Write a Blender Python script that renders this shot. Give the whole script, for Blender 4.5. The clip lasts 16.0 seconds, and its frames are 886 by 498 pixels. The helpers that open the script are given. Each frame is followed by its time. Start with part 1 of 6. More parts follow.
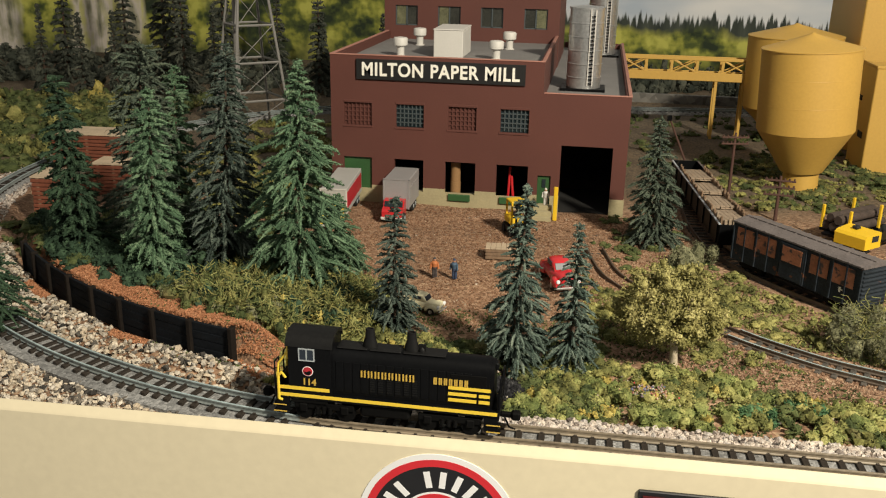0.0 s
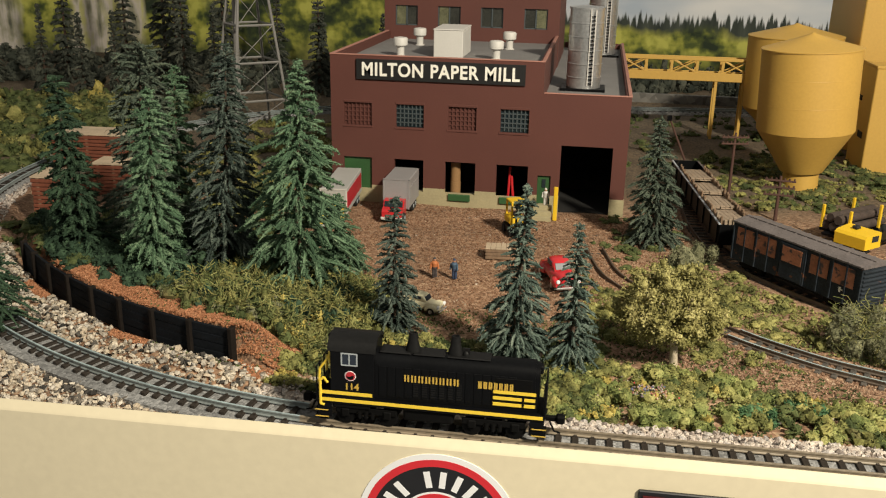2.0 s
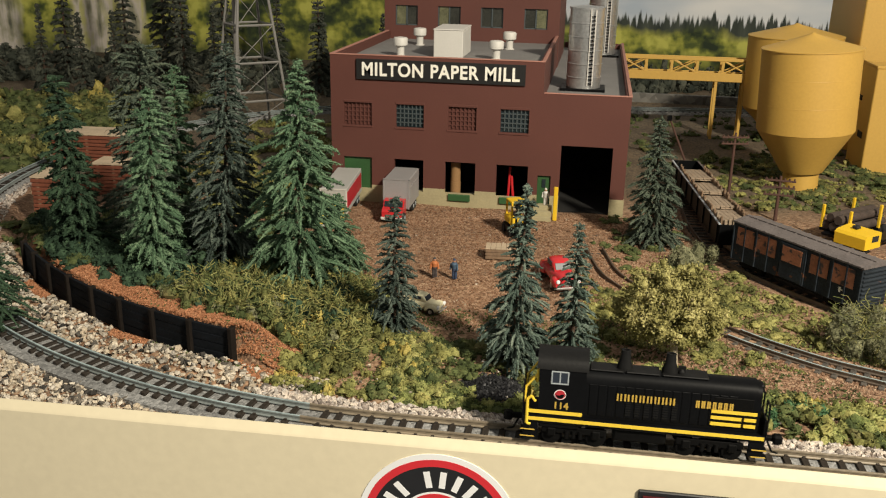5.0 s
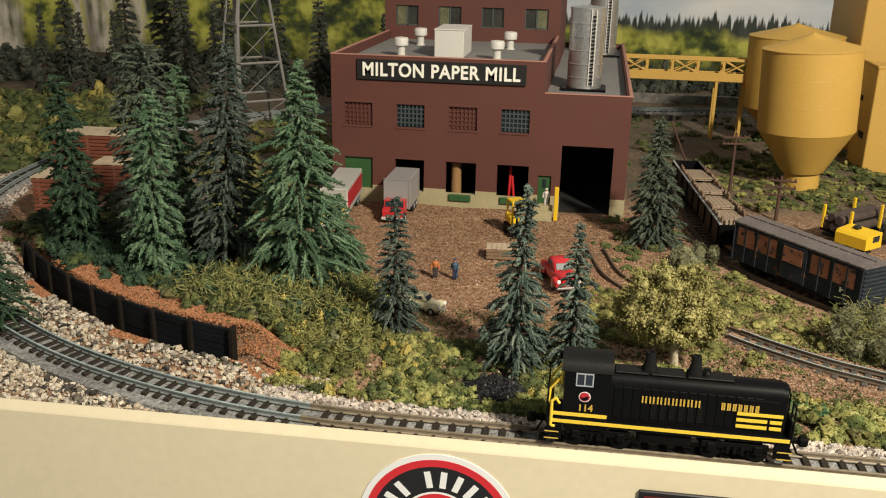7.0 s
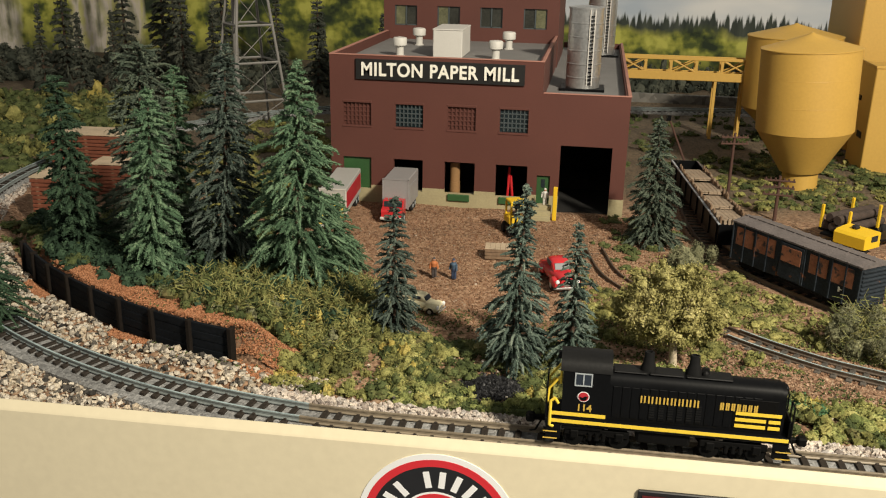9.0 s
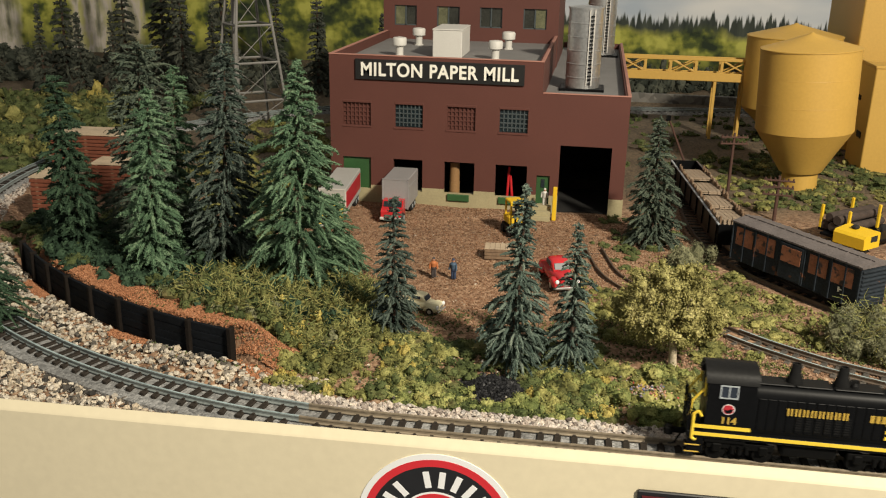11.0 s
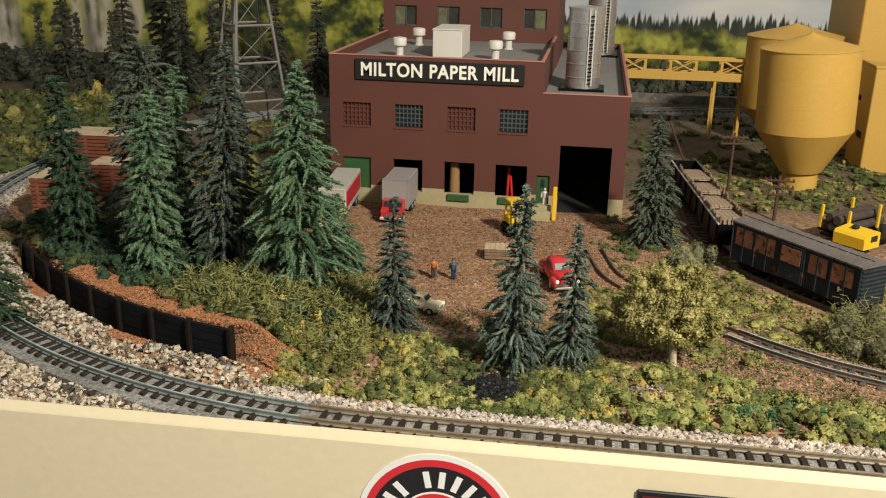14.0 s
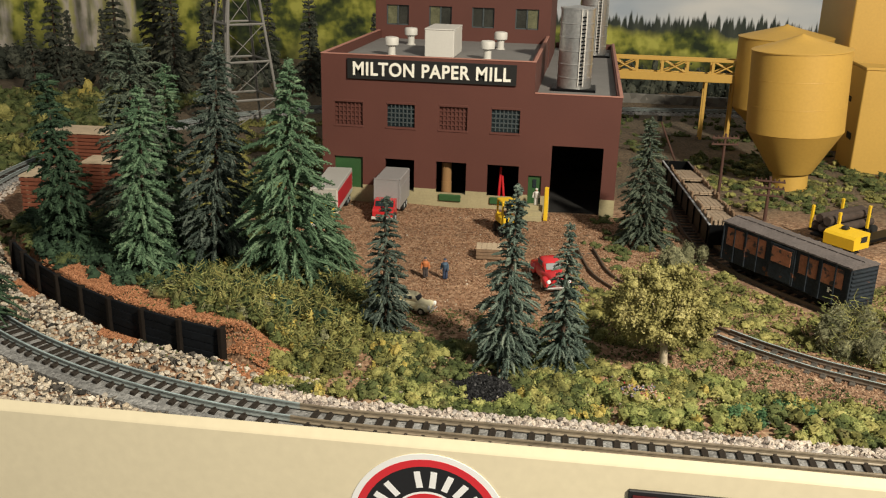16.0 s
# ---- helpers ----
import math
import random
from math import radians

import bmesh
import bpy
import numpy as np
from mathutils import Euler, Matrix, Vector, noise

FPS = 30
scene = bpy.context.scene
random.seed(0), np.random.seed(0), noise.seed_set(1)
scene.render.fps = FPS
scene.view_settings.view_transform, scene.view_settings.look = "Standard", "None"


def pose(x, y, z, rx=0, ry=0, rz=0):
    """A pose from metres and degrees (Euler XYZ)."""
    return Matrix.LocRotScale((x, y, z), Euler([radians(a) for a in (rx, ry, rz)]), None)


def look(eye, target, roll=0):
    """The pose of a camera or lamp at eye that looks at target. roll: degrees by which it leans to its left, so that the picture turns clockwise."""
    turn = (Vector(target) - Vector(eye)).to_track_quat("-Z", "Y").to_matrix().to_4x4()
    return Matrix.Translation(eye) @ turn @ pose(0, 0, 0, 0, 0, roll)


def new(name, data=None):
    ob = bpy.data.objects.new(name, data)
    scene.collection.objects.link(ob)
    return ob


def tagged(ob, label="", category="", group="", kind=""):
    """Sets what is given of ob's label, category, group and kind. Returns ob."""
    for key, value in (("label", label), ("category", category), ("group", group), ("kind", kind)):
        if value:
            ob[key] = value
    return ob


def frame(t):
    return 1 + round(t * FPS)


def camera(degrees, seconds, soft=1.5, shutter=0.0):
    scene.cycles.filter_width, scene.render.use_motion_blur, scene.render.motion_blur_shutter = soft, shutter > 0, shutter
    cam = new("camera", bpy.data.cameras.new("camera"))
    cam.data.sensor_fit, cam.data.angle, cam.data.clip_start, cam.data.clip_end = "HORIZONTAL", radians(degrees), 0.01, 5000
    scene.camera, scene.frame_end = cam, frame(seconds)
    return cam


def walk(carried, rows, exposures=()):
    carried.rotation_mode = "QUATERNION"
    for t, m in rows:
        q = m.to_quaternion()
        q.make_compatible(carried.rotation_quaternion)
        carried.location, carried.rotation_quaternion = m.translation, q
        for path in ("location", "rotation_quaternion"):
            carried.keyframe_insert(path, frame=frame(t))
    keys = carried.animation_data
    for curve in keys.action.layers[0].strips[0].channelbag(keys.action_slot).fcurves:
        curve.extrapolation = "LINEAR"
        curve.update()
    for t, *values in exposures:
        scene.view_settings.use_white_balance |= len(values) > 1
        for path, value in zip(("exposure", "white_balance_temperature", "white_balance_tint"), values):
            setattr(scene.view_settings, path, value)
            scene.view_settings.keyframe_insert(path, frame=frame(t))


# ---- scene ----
# model railway layout in 1:160; lengths below are in millimetres unless said otherwise
MM = 0.001

cam = camera(52.2, 16.0, soft=1.15, shutter=0.5)
EYE = Vector((0.0, 0.0, 0.16946))
BASE = Matrix(((0.98579, -0.07129, 0.15209), (0.16697, 0.31734, -0.93350), (0.01829, 0.94563, 0.32473))).to_4x4()


def aim(yaw, roll=0.0, pitch=0.0):
    """The camera's pose, turned by a few hundredths of a degree as it is held."""
    return Matrix.Translation(EYE) @ Matrix.Rotation(radians(yaw), 4, "Z") @ BASE @ pose(0, 0, 0, pitch, 0, roll)


walk(cam, [(0.0, aim(0.06)), (3.0, aim(0.06)), (6.5, aim(0.06)), (7.0, aim(0.105)), (7.5, aim(0.085)), (8.0, aim(0.06)),
           (8.5, aim(0.045)), (9.0, aim(0.02)), (11.3, aim(0.0)), (15.5, aim(0.0)), (15.7, aim(-0.015)), (15.8, aim(-0.1)),
           (15.9, aim(-0.38, 0.15)), (16.0, aim(-0.56, 0.3))])

# ---- light: a warm lamp high over the aisle and the room's own light ----
world = bpy.data.worlds.new("room_light")
scene.world = world
world.use_nodes = True
bg = world.node_tree.nodes["Background"]
bg.inputs["Color"].default_value = (1.0, 0.96, 0.86, 1)
bg.inputs["Strength"].default_value = 0.22
lamp = new("ceiling_lamp", bpy.data.lights.new("ceiling_lamp", "AREA"))
lamp.data.shape, lamp.data.size, lamp.data.energy, lamp.data.color = "DISK", 0.08, 15.2, (1.0, 0.91, 0.74)
lamp.matrix_world = look((0.50, -0.17, 0.68), (0.0, 0.40, 0.0))
scene.view_settings.exposure = 0.2


# ---- materials ----
def ramp(nt, stops, mode="LINEAR"):
    r = nt.nodes.new("ShaderNodeValToRGB")
    r.color_ramp.interpolation = mode
    while len(r.color_ramp.elements) < len(stops):
        r.color_ramp.elements.new(0.5)
    for e, (p, c) in zip(r.color_ramp.elements, stops):
        e.position, e.color = p, (*c, 1)
    return r


def surface(name, base, rough=0.6, metal=0.0, vary=0.12, big=60.0, fine=900.0, bump=0.1, coat=0.0, wear=None, spec=0.5):
    """A painted or plain surface: colour mottled at two scales, fine relief, optional patches of wear."""
    m = bpy.data.materials.new(name)
    m.use_nodes = True
    nt = m.node_tree
    b = nt.nodes["Principled BSDF"]
    tc = nt.nodes.new("ShaderNodeTexCoord")
    n1, n2 = nt.nodes.new("ShaderNodeTexNoise"), nt.nodes.new("ShaderNodeTexNoise")
    for n, s in ((n1, big), (n2, fine)):
        n.inputs["Scale"].default_value = s
        n.inputs["Detail"].default_value = 4
        nt.links.new(tc.outputs["Object"], n.inputs["Vector"])
    mix = nt.nodes.new("ShaderNodeMath")
    mix.operation = "ADD"
    nt.links.new(n1.outputs["Fac"], mix.inputs[0])
    nt.links.new(n2.outputs["Fac"], mix.inputs[1])
    dark, light = [c * (1 - vary) for c in base], [min(1, c * (1 + vary)) for c in base]
    half = nt.nodes.new("ShaderNodeMath")
    half.operation = "MULTIPLY"
    half.inputs[1].default_value = 0.5
    nt.links.new(mix.outputs[0], half.inputs[0])
    r = ramp(nt, [(0.36, dark), (0.64, light)])
    nt.links.new(half.outputs[0], r.inputs[0])
    colour = r.outputs[0]
    if wear:
        w = nt.nodes.new("ShaderNodeTexNoise")
        w.inputs["Scale"].default_value, w.inputs["Detail"].default_value = big * 1.7, 6
        nt.links.new(tc.outputs["Object"], w.inputs["Vector"])
        wr = ramp(nt, [(wear[1], (0, 0, 0)), (wear[1] + 0.06, (1, 1, 1))])
        nt.links.new(w.outputs["Fac"], wr.inputs[0])
        mx = nt.nodes.new("ShaderNodeMix")
        mx.data_type = "RGBA"
        mx.inputs[7].default_value = (*wear[0], 1)
        nt.links.new(wr.outputs[0], mx.inputs[0])
        nt.links.new(colour, mx.inputs[6])
        colour = mx.outputs[2]
    nt.links.new(colour, b.inputs["Base Color"])
    b.inputs["Roughness"].default_value, b.inputs["Metallic"].default_value = rough, metal
    b.inputs["Coat Weight"].default_value = coat
    b.inputs["Specular IOR Level"].default_value = spec
    if bump:
        bp = nt.nodes.new("ShaderNodeBump")
        bp.inputs["Strength"].default_value, bp.inputs["Distance"].default_value = bump, 0.0006
        nt.links.new(n2.outputs["Fac"], bp.inputs["Height"])
        nt.links.new(bp.outputs[0], b.inputs["Normal"])
    return m


def pieces(name, colours, rough=0.85, fine=1900.0, patch=0.0):
    """Loose small pieces (stones, foam leaves): each takes its own colour; patch: how far colours keep together in tufts."""
    m = bpy.data.materials.new(name)
    m.use_nodes = True
    nt = m.node_tree
    b = nt.nodes["Principled BSDF"]
    g = nt.nodes.new("ShaderNodeNewGeometry")
    r = ramp(nt, [(i / max(1, len(colours) - 1), c) for i, c in enumerate(colours)])
    tc = nt.nodes.new("ShaderNodeTexCoord")
    tuft = nt.nodes.new("ShaderNodeTexNoise")
    tuft.inputs["Scale"].default_value, tuft.inputs["Detail"].default_value = 110, 3
    nt.links.new(tc.outputs["Object"], tuft.inputs["Vector"])
    wide = nt.nodes.new("ShaderNodeMapRange")
    wide.inputs[1].default_value, wide.inputs[2].default_value = 0.33, 0.67
    nt.links.new(tuft.outputs["Fac"], wide.inputs[0])
    fm = nt.nodes.new("ShaderNodeMix")
    fm.inputs[0].default_value = patch
    nt.links.new(g.outputs["Random Per Island"], fm.inputs[2])
    nt.links.new(wide.outputs[0], fm.inputs[3])
    nt.links.new(fm.outputs[0], r.inputs[0])
    n = nt.nodes.new("ShaderNodeTexNoise")
    n.inputs["Scale"].default_value = fine
    nt.links.new(tc.outputs["Object"], n.inputs["Vector"])
    hs = nt.nodes.new("ShaderNodeHueSaturation")
    mr = nt.nodes.new("ShaderNodeMapRange")
    mr.inputs[1].default_value, mr.inputs[2].default_value, mr.inputs[3].default_value, mr.inputs[4].default_value = 0.32, 0.68, 0.62, 1.32
    nt.links.new(n.outputs["Fac"], mr.inputs[0])
    nt.links.new(mr.outputs[0], hs.inputs["Value"])
    nt.links.new(r.outputs[0], hs.inputs["Color"])
    nt.links.new(hs.outputs[0], b.inputs["Base Color"])
    b.inputs["Roughness"].default_value = rough
    b.inputs["Specular IOR Level"].default_value = 0.25
    return m


def soil(name, colours, grain, rough=0.95, bump=0.8, other=None):
    """Fine loose ground: grains of mixed colours, with broad stains; other: darker colours blended in towards the rear.
    """
    m = bpy.data.materials.new(name)
    m.use_nodes = True
    nt = m.node_tree
    b = nt.nodes["Principled BSDF"]
    tc = nt.nodes.new("ShaderNodeTexCoord")
    v = nt.nodes.new("ShaderNodeTexVoronoi")
    v.inputs["Scale"].default_value = grain
    nt.links.new(tc.outputs["Object"], v.inputs["Vector"])
    sep = nt.nodes.new("ShaderNodeSeparateColor")
    nt.links.new(v.outputs["Color"], sep.inputs[0])
    r = ramp(nt, [(i / (len(colours) - 1), c) for i, c in enumerate(colours)])
    nt.links.new(sep.outputs[0], r.inputs[0])
    n = nt.nodes.new("ShaderNodeTexNoise")
    n.inputs["Scale"].default_value, n.inputs["Detail"].default_value = 28, 5
    nt.links.new(tc.outputs["Object"], n.inputs["Vector"])
    mr = nt.nodes.new("ShaderNodeMapRange")
    mr.inputs[1].default_value, mr.inputs[2].default_value, mr.inputs[3].default_value, mr.inputs[4].default_value = 0.3, 0.7, 0.7, 1.2
    nt.links.new(n.outputs["Fac"], mr.inputs[0])
    hs = nt.nodes.new("ShaderNodeHueSaturation")
    nt.links.new(mr.outputs[0], hs.inputs["Value"])
    colour = r.outputs[0]
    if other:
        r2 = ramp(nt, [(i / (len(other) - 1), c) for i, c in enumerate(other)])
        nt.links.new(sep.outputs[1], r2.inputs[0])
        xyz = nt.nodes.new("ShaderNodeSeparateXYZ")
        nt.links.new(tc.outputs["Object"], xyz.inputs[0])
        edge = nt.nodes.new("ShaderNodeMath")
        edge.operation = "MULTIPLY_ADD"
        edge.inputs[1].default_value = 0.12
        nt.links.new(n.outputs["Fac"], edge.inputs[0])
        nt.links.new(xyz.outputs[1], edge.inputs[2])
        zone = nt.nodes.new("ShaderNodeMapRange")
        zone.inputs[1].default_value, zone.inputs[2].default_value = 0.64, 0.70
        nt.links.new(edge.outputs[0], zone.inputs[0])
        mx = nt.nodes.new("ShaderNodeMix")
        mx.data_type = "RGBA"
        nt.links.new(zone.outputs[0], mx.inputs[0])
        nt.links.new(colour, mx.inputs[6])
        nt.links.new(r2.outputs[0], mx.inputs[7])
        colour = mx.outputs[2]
    nt.links.new(colour, hs.inputs["Color"])
    nt.links.new(hs.outputs[0], b.inputs["Base Color"])
    b.inputs["Roughness"].default_value = rough
    bp = nt.nodes.new("ShaderNodeBump")
    bp.inputs["Strength"].default_value, bp.inputs["Distance"].default_value = bump, 0.0006
    bp.invert = True
    nt.links.new(v.outputs["Distance"], bp.inputs["Height"])
    nt.links.new(bp.outputs[0], b.inputs["Normal"])
    return m


MAT = {
    "brick_red": surface("red_painted_plastic", (0.100, 0.032, 0.023), 0.72, vary=0.07, big=35, fine=1400, bump=0.05),
    "cream_base": surface("cream_concrete", (0.36, 0.31, 0.18), 0.8, vary=0.12),
    "roof_grey": surface("grey_roof", (0.185, 0.178, 0.172), 0.8, vary=0.12, big=50),
    "coping": surface("parapet_coping", (0.36, 0.17, 0.13), 0.7),
    "white_plastic": surface("off_white_plastic", (0.58, 0.56, 0.52), 0.55, vary=0.04),
    "black_sign": surface("black_sign_board", (0.012, 0.012, 0.012), 0.5, vary=0.2),
    "letter_white": surface("white_lettering", (0.85, 0.83, 0.74), 0.6, vary=0.03),
    "green_paint": surface("green_paint", (0.026, 0.085, 0.024), 0.6),
    # near-black colour stands in for the shade inside openings
    "dark": surface("shade_black_interior", (0.012, 0.011, 0.010), 0.9),
    "glass_dark": surface("dark_window_pane", (0.02, 0.03, 0.035), 0.15, vary=0.3, bump=0.0),
    "glass_back": surface("dull_window_pane", (0.035, 0.036, 0.03), 0.25, vary=0.5, big=90, bump=0.0),
    "grey_mullion": surface("blue_grey_glazing_bar", (0.06, 0.075, 0.08), 0.5),
    "silver": surface("galvanised_metal", (0.56, 0.56, 0.55), 0.30, metal=0.8, vary=0.18, big=40, fine=500),
    "yellow": surface("yellow_plastic", (0.54, 0.33, 0.070), 0.55, vary=0.05, big=25, fine=500, bump=0.03),
    "bright_yellow": surface("bright_yellow_paint", (0.75, 0.48, 0.02), 0.5, vary=0.05),
    "loco_black": surface("satin_black_paint", (0.0036, 0.0038, 0.0044), 0.42, vary=0.25, bump=0.03, spec=0.13),
    "loco_roof": surface("dull_black_roof", (0.0075, 0.0074, 0.0074), 0.5, vary=0.25, spec=0.22),
    "underframe": surface("underframe_black", (0.0032, 0.0031, 0.003), 0.7, vary=0.3, spec=0.1),
    "stripe": surface("yellow_stripe", (0.80, 0.56, 0.05), 0.45, vary=0.04, bump=0.0),
    "gold": surface("gold_lettering", (0.55, 0.36, 0.06), 0.5, vary=0.1, bump=0.0),
    "herald_red": surface("herald_red", (0.42, 0.02, 0.03), 0.5, vary=0.05, bump=0.0),
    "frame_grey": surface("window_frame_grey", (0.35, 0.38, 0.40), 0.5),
    "cab_glass": surface("cab_glazing", (0.025, 0.032, 0.045), 0.35, bump=0.0, spec=0.2),
    # rail and rail_head: blue reflection is mixed into the base colour
    "rail": surface("rail_steel_blue_sheen", (0.20, 0.225, 0.22), 0.5, metal=0.1, vary=0.25, big=120),
    "rail_brown": surface("tan_painted_rail", (0.21, 0.17, 0.12), 0.5, metal=0.05, vary=0.25, big=70, fine=500),
    "rail_head": surface("worn_rail_head_blue_sheen", (0.33, 0.41, 0.42), 0.35, metal=0.1, vary=0.3, big=45),
    "tie": surface("dark_plastic_tie", (0.030, 0.024, 0.019), 0.75, vary=0.35, spec=0.2),
    "tie_grey": surface("grey_weathered_tie", (0.07, 0.06, 0.05), 0.85, vary=0.35),
    "bed": soil("grey_track_bed", [(0.135, 0.134, 0.13), (0.235, 0.232, 0.226), (0.33, 0.325, 0.315)], 900, bump=0.5),
    "fascia": surface("cream_painted_board", (0.70, 0.62, 0.44), 0.5, vary=0.04, big=7, fine=260, bump=0.08, wear=((0.62, 0.50, 0.33), 0.74)),
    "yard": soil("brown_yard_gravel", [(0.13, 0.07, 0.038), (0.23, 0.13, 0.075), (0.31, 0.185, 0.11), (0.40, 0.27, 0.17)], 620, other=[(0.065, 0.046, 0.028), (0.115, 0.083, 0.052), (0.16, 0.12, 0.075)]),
    "timber_black": surface("black_tarred_plank", (0.0055, 0.007, 0.0095), 0.8, vary=0.4, big=90, fine=700, bump=0.3, spec=0.15),
    "timber_post": surface("brown_black_post", (0.012, 0.009, 0.007), 0.85, vary=0.3, bump=0.25, spec=0.15),
    "wood": surface("old_timber", (0.20, 0.13, 0.08), 0.85, vary=0.25, big=150),
    "pale_wood": surface("pale_plank", (0.46, 0.36, 0.25), 0.8, vary=0.15, big=150),
    "red_lumber": surface("red_brown_lumber", (0.17, 0.050, 0.025), 0.75, vary=0.25, big=150),
    "pole_wood": surface("creosoted_pole", (0.075, 0.035, 0.025), 0.8, vary=0.2),
    "grey_trailer": surface("grey_van_body", (0.27, 0.26, 0.26), 0.5, vary=0.06),
    "red_paint": surface("glossy_red_paint", (0.52, 0.025, 0.03), 0.25, vary=0.05, bump=0.0, coat=0.4),
    "rust": surface("rust_brown_car_side", (0.30, 0.115, 0.058), 0.8, vary=0.3, big=120, wear=((0.04, 0.032, 0.032), 0.55)),
    "boxcar": surface("weathered_black_blue_side", (0.019, 0.025, 0.032), 0.75, vary=0.4, big=110, spec=0.25, wear=((0.14, 0.055, 0.028), 0.64)),
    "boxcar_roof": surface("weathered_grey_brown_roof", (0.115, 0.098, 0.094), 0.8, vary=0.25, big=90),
    "tyre": surface("black_rubber", (0.012, 0.012, 0.012), 0.8),
    "cream_car": surface("cream_car_paint", (0.68, 0.62, 0.42), 0.3, vary=0.05, bump=0.0),
    "log": surface("dark_bark", (0.05, 0.035, 0.028), 0.9, vary=0.4, big=200),
    "bark": surface("tree_bark", (0.06, 0.035, 0.022), 0.9, vary=0.35, big=300),
    "birch": surface("pale_bark", (0.50, 0.42, 0.30), 0.85, vary=0.3, big=300),
    "steel_white": surface("pale_lattice_steel", (0.22, 0.21, 0.195), 0.6),
    "logo_white": surface("white_sticker", (0.80, 0.80, 0.80), 0.4, vary=0.02, bump=0.0),
    "logo_red": surface("red_sticker", (0.60, 0.025, 0.035), 0.4, vary=0.03, bump=0.0),
    "logo_black": surface("black_sticker", (0.012, 0.012, 0.014), 0.4, vary=0.1, bump=0.0),
    "maroon": surface("maroon_plate", (0.10, 0.012, 0.015), 0.4),
    "figure_a": surface("painted_figure_blue", (0.05, 0.09, 0.14), 0.7, vary=0.3, big=400),
    "figure_b": surface("painted_figure_dark", (0.06, 0.05, 0.05), 0.7, vary=0.4, big=350),
    "orange": surface("figure_orange", (0.45, 0.15, 0.05), 0.7),
    "skin": surface("figure_flesh_paint", (0.42, 0.22, 0.14), 0.7),
    "denim": surface("figure_navy_paint", (0.035, 0.055, 0.11), 0.7, vary=0.3, big=400),
    "stone_wall": soil("grey_stone_wall", [(0.09, 0.085, 0.075), (0.17, 0.16, 0.145), (0.26, 0.25, 0.22)], 160),
    "rail_dark": surface("rusty_siding_rail", (0.10, 0.075, 0.055), 0.55, metal=0.2, vary=0.3, big=120),
    "pale_grey": surface("pale_grey_body", (0.40, 0.39, 0.37), 0.5, vary=0.06),
    "grey_plank": surface("weathered_grey_brown_plank", (0.29, 0.22, 0.155), 0.85, vary=0.2, big=150),
    "paper_tan": surface("tan_kraft_paper", (0.27, 0.15, 0.06), 0.75, vary=0.1),
    # yellowish reflection given as the pane's own colour
    "pane_pale": surface("pane_with_painted_reflection", (0.13, 0.13, 0.075), 0.25, vary=0.35, big=120, bump=0.0),
}
STONE_TAN = pieces("tan_grey_ballast", [(0.03, 0.028, 0.026), (0.16, 0.14, 0.115), (0.46, 0.38, 0.28), (0.54, 0.47, 0.37), (0.34, 0.31, 0.27), (0.62, 0.55, 0.45)])
STONE_GREY = pieces("grey_pink_ballast", [(0.12, 0.10, 0.09), (0.42, 0.35, 0.30), (0.56, 0.49, 0.42), (0.36, 0.33, 0.31), (0.62, 0.53, 0.44)])
GRAIN = pieces("brown_gravel_grains", [(0.10, 0.05, 0.025), (0.22, 0.11, 0.06), (0.30, 0.17, 0.10), (0.40, 0.27, 0.18)])
GRAIN_RED = pieces("orange_dirt_grains", [(0.21, 0.085, 0.038), (0.35, 0.155, 0.078), (0.45, 0.225, 0.12), (0.29, 0.12, 0.055)])
GRAIN_BROWN = pieces("red_brown_siding_gravel", [(0.13, 0.07, 0.042), (0.22, 0.125, 0.078), (0.32, 0.20, 0.13), (0.40, 0.29, 0.20)])
COAL = pieces("black_coal_lumps", [(0.005, 0.005, 0.006), (0.013, 0.013, 0.014), (0.030, 0.030, 0.033)], rough=0.5)
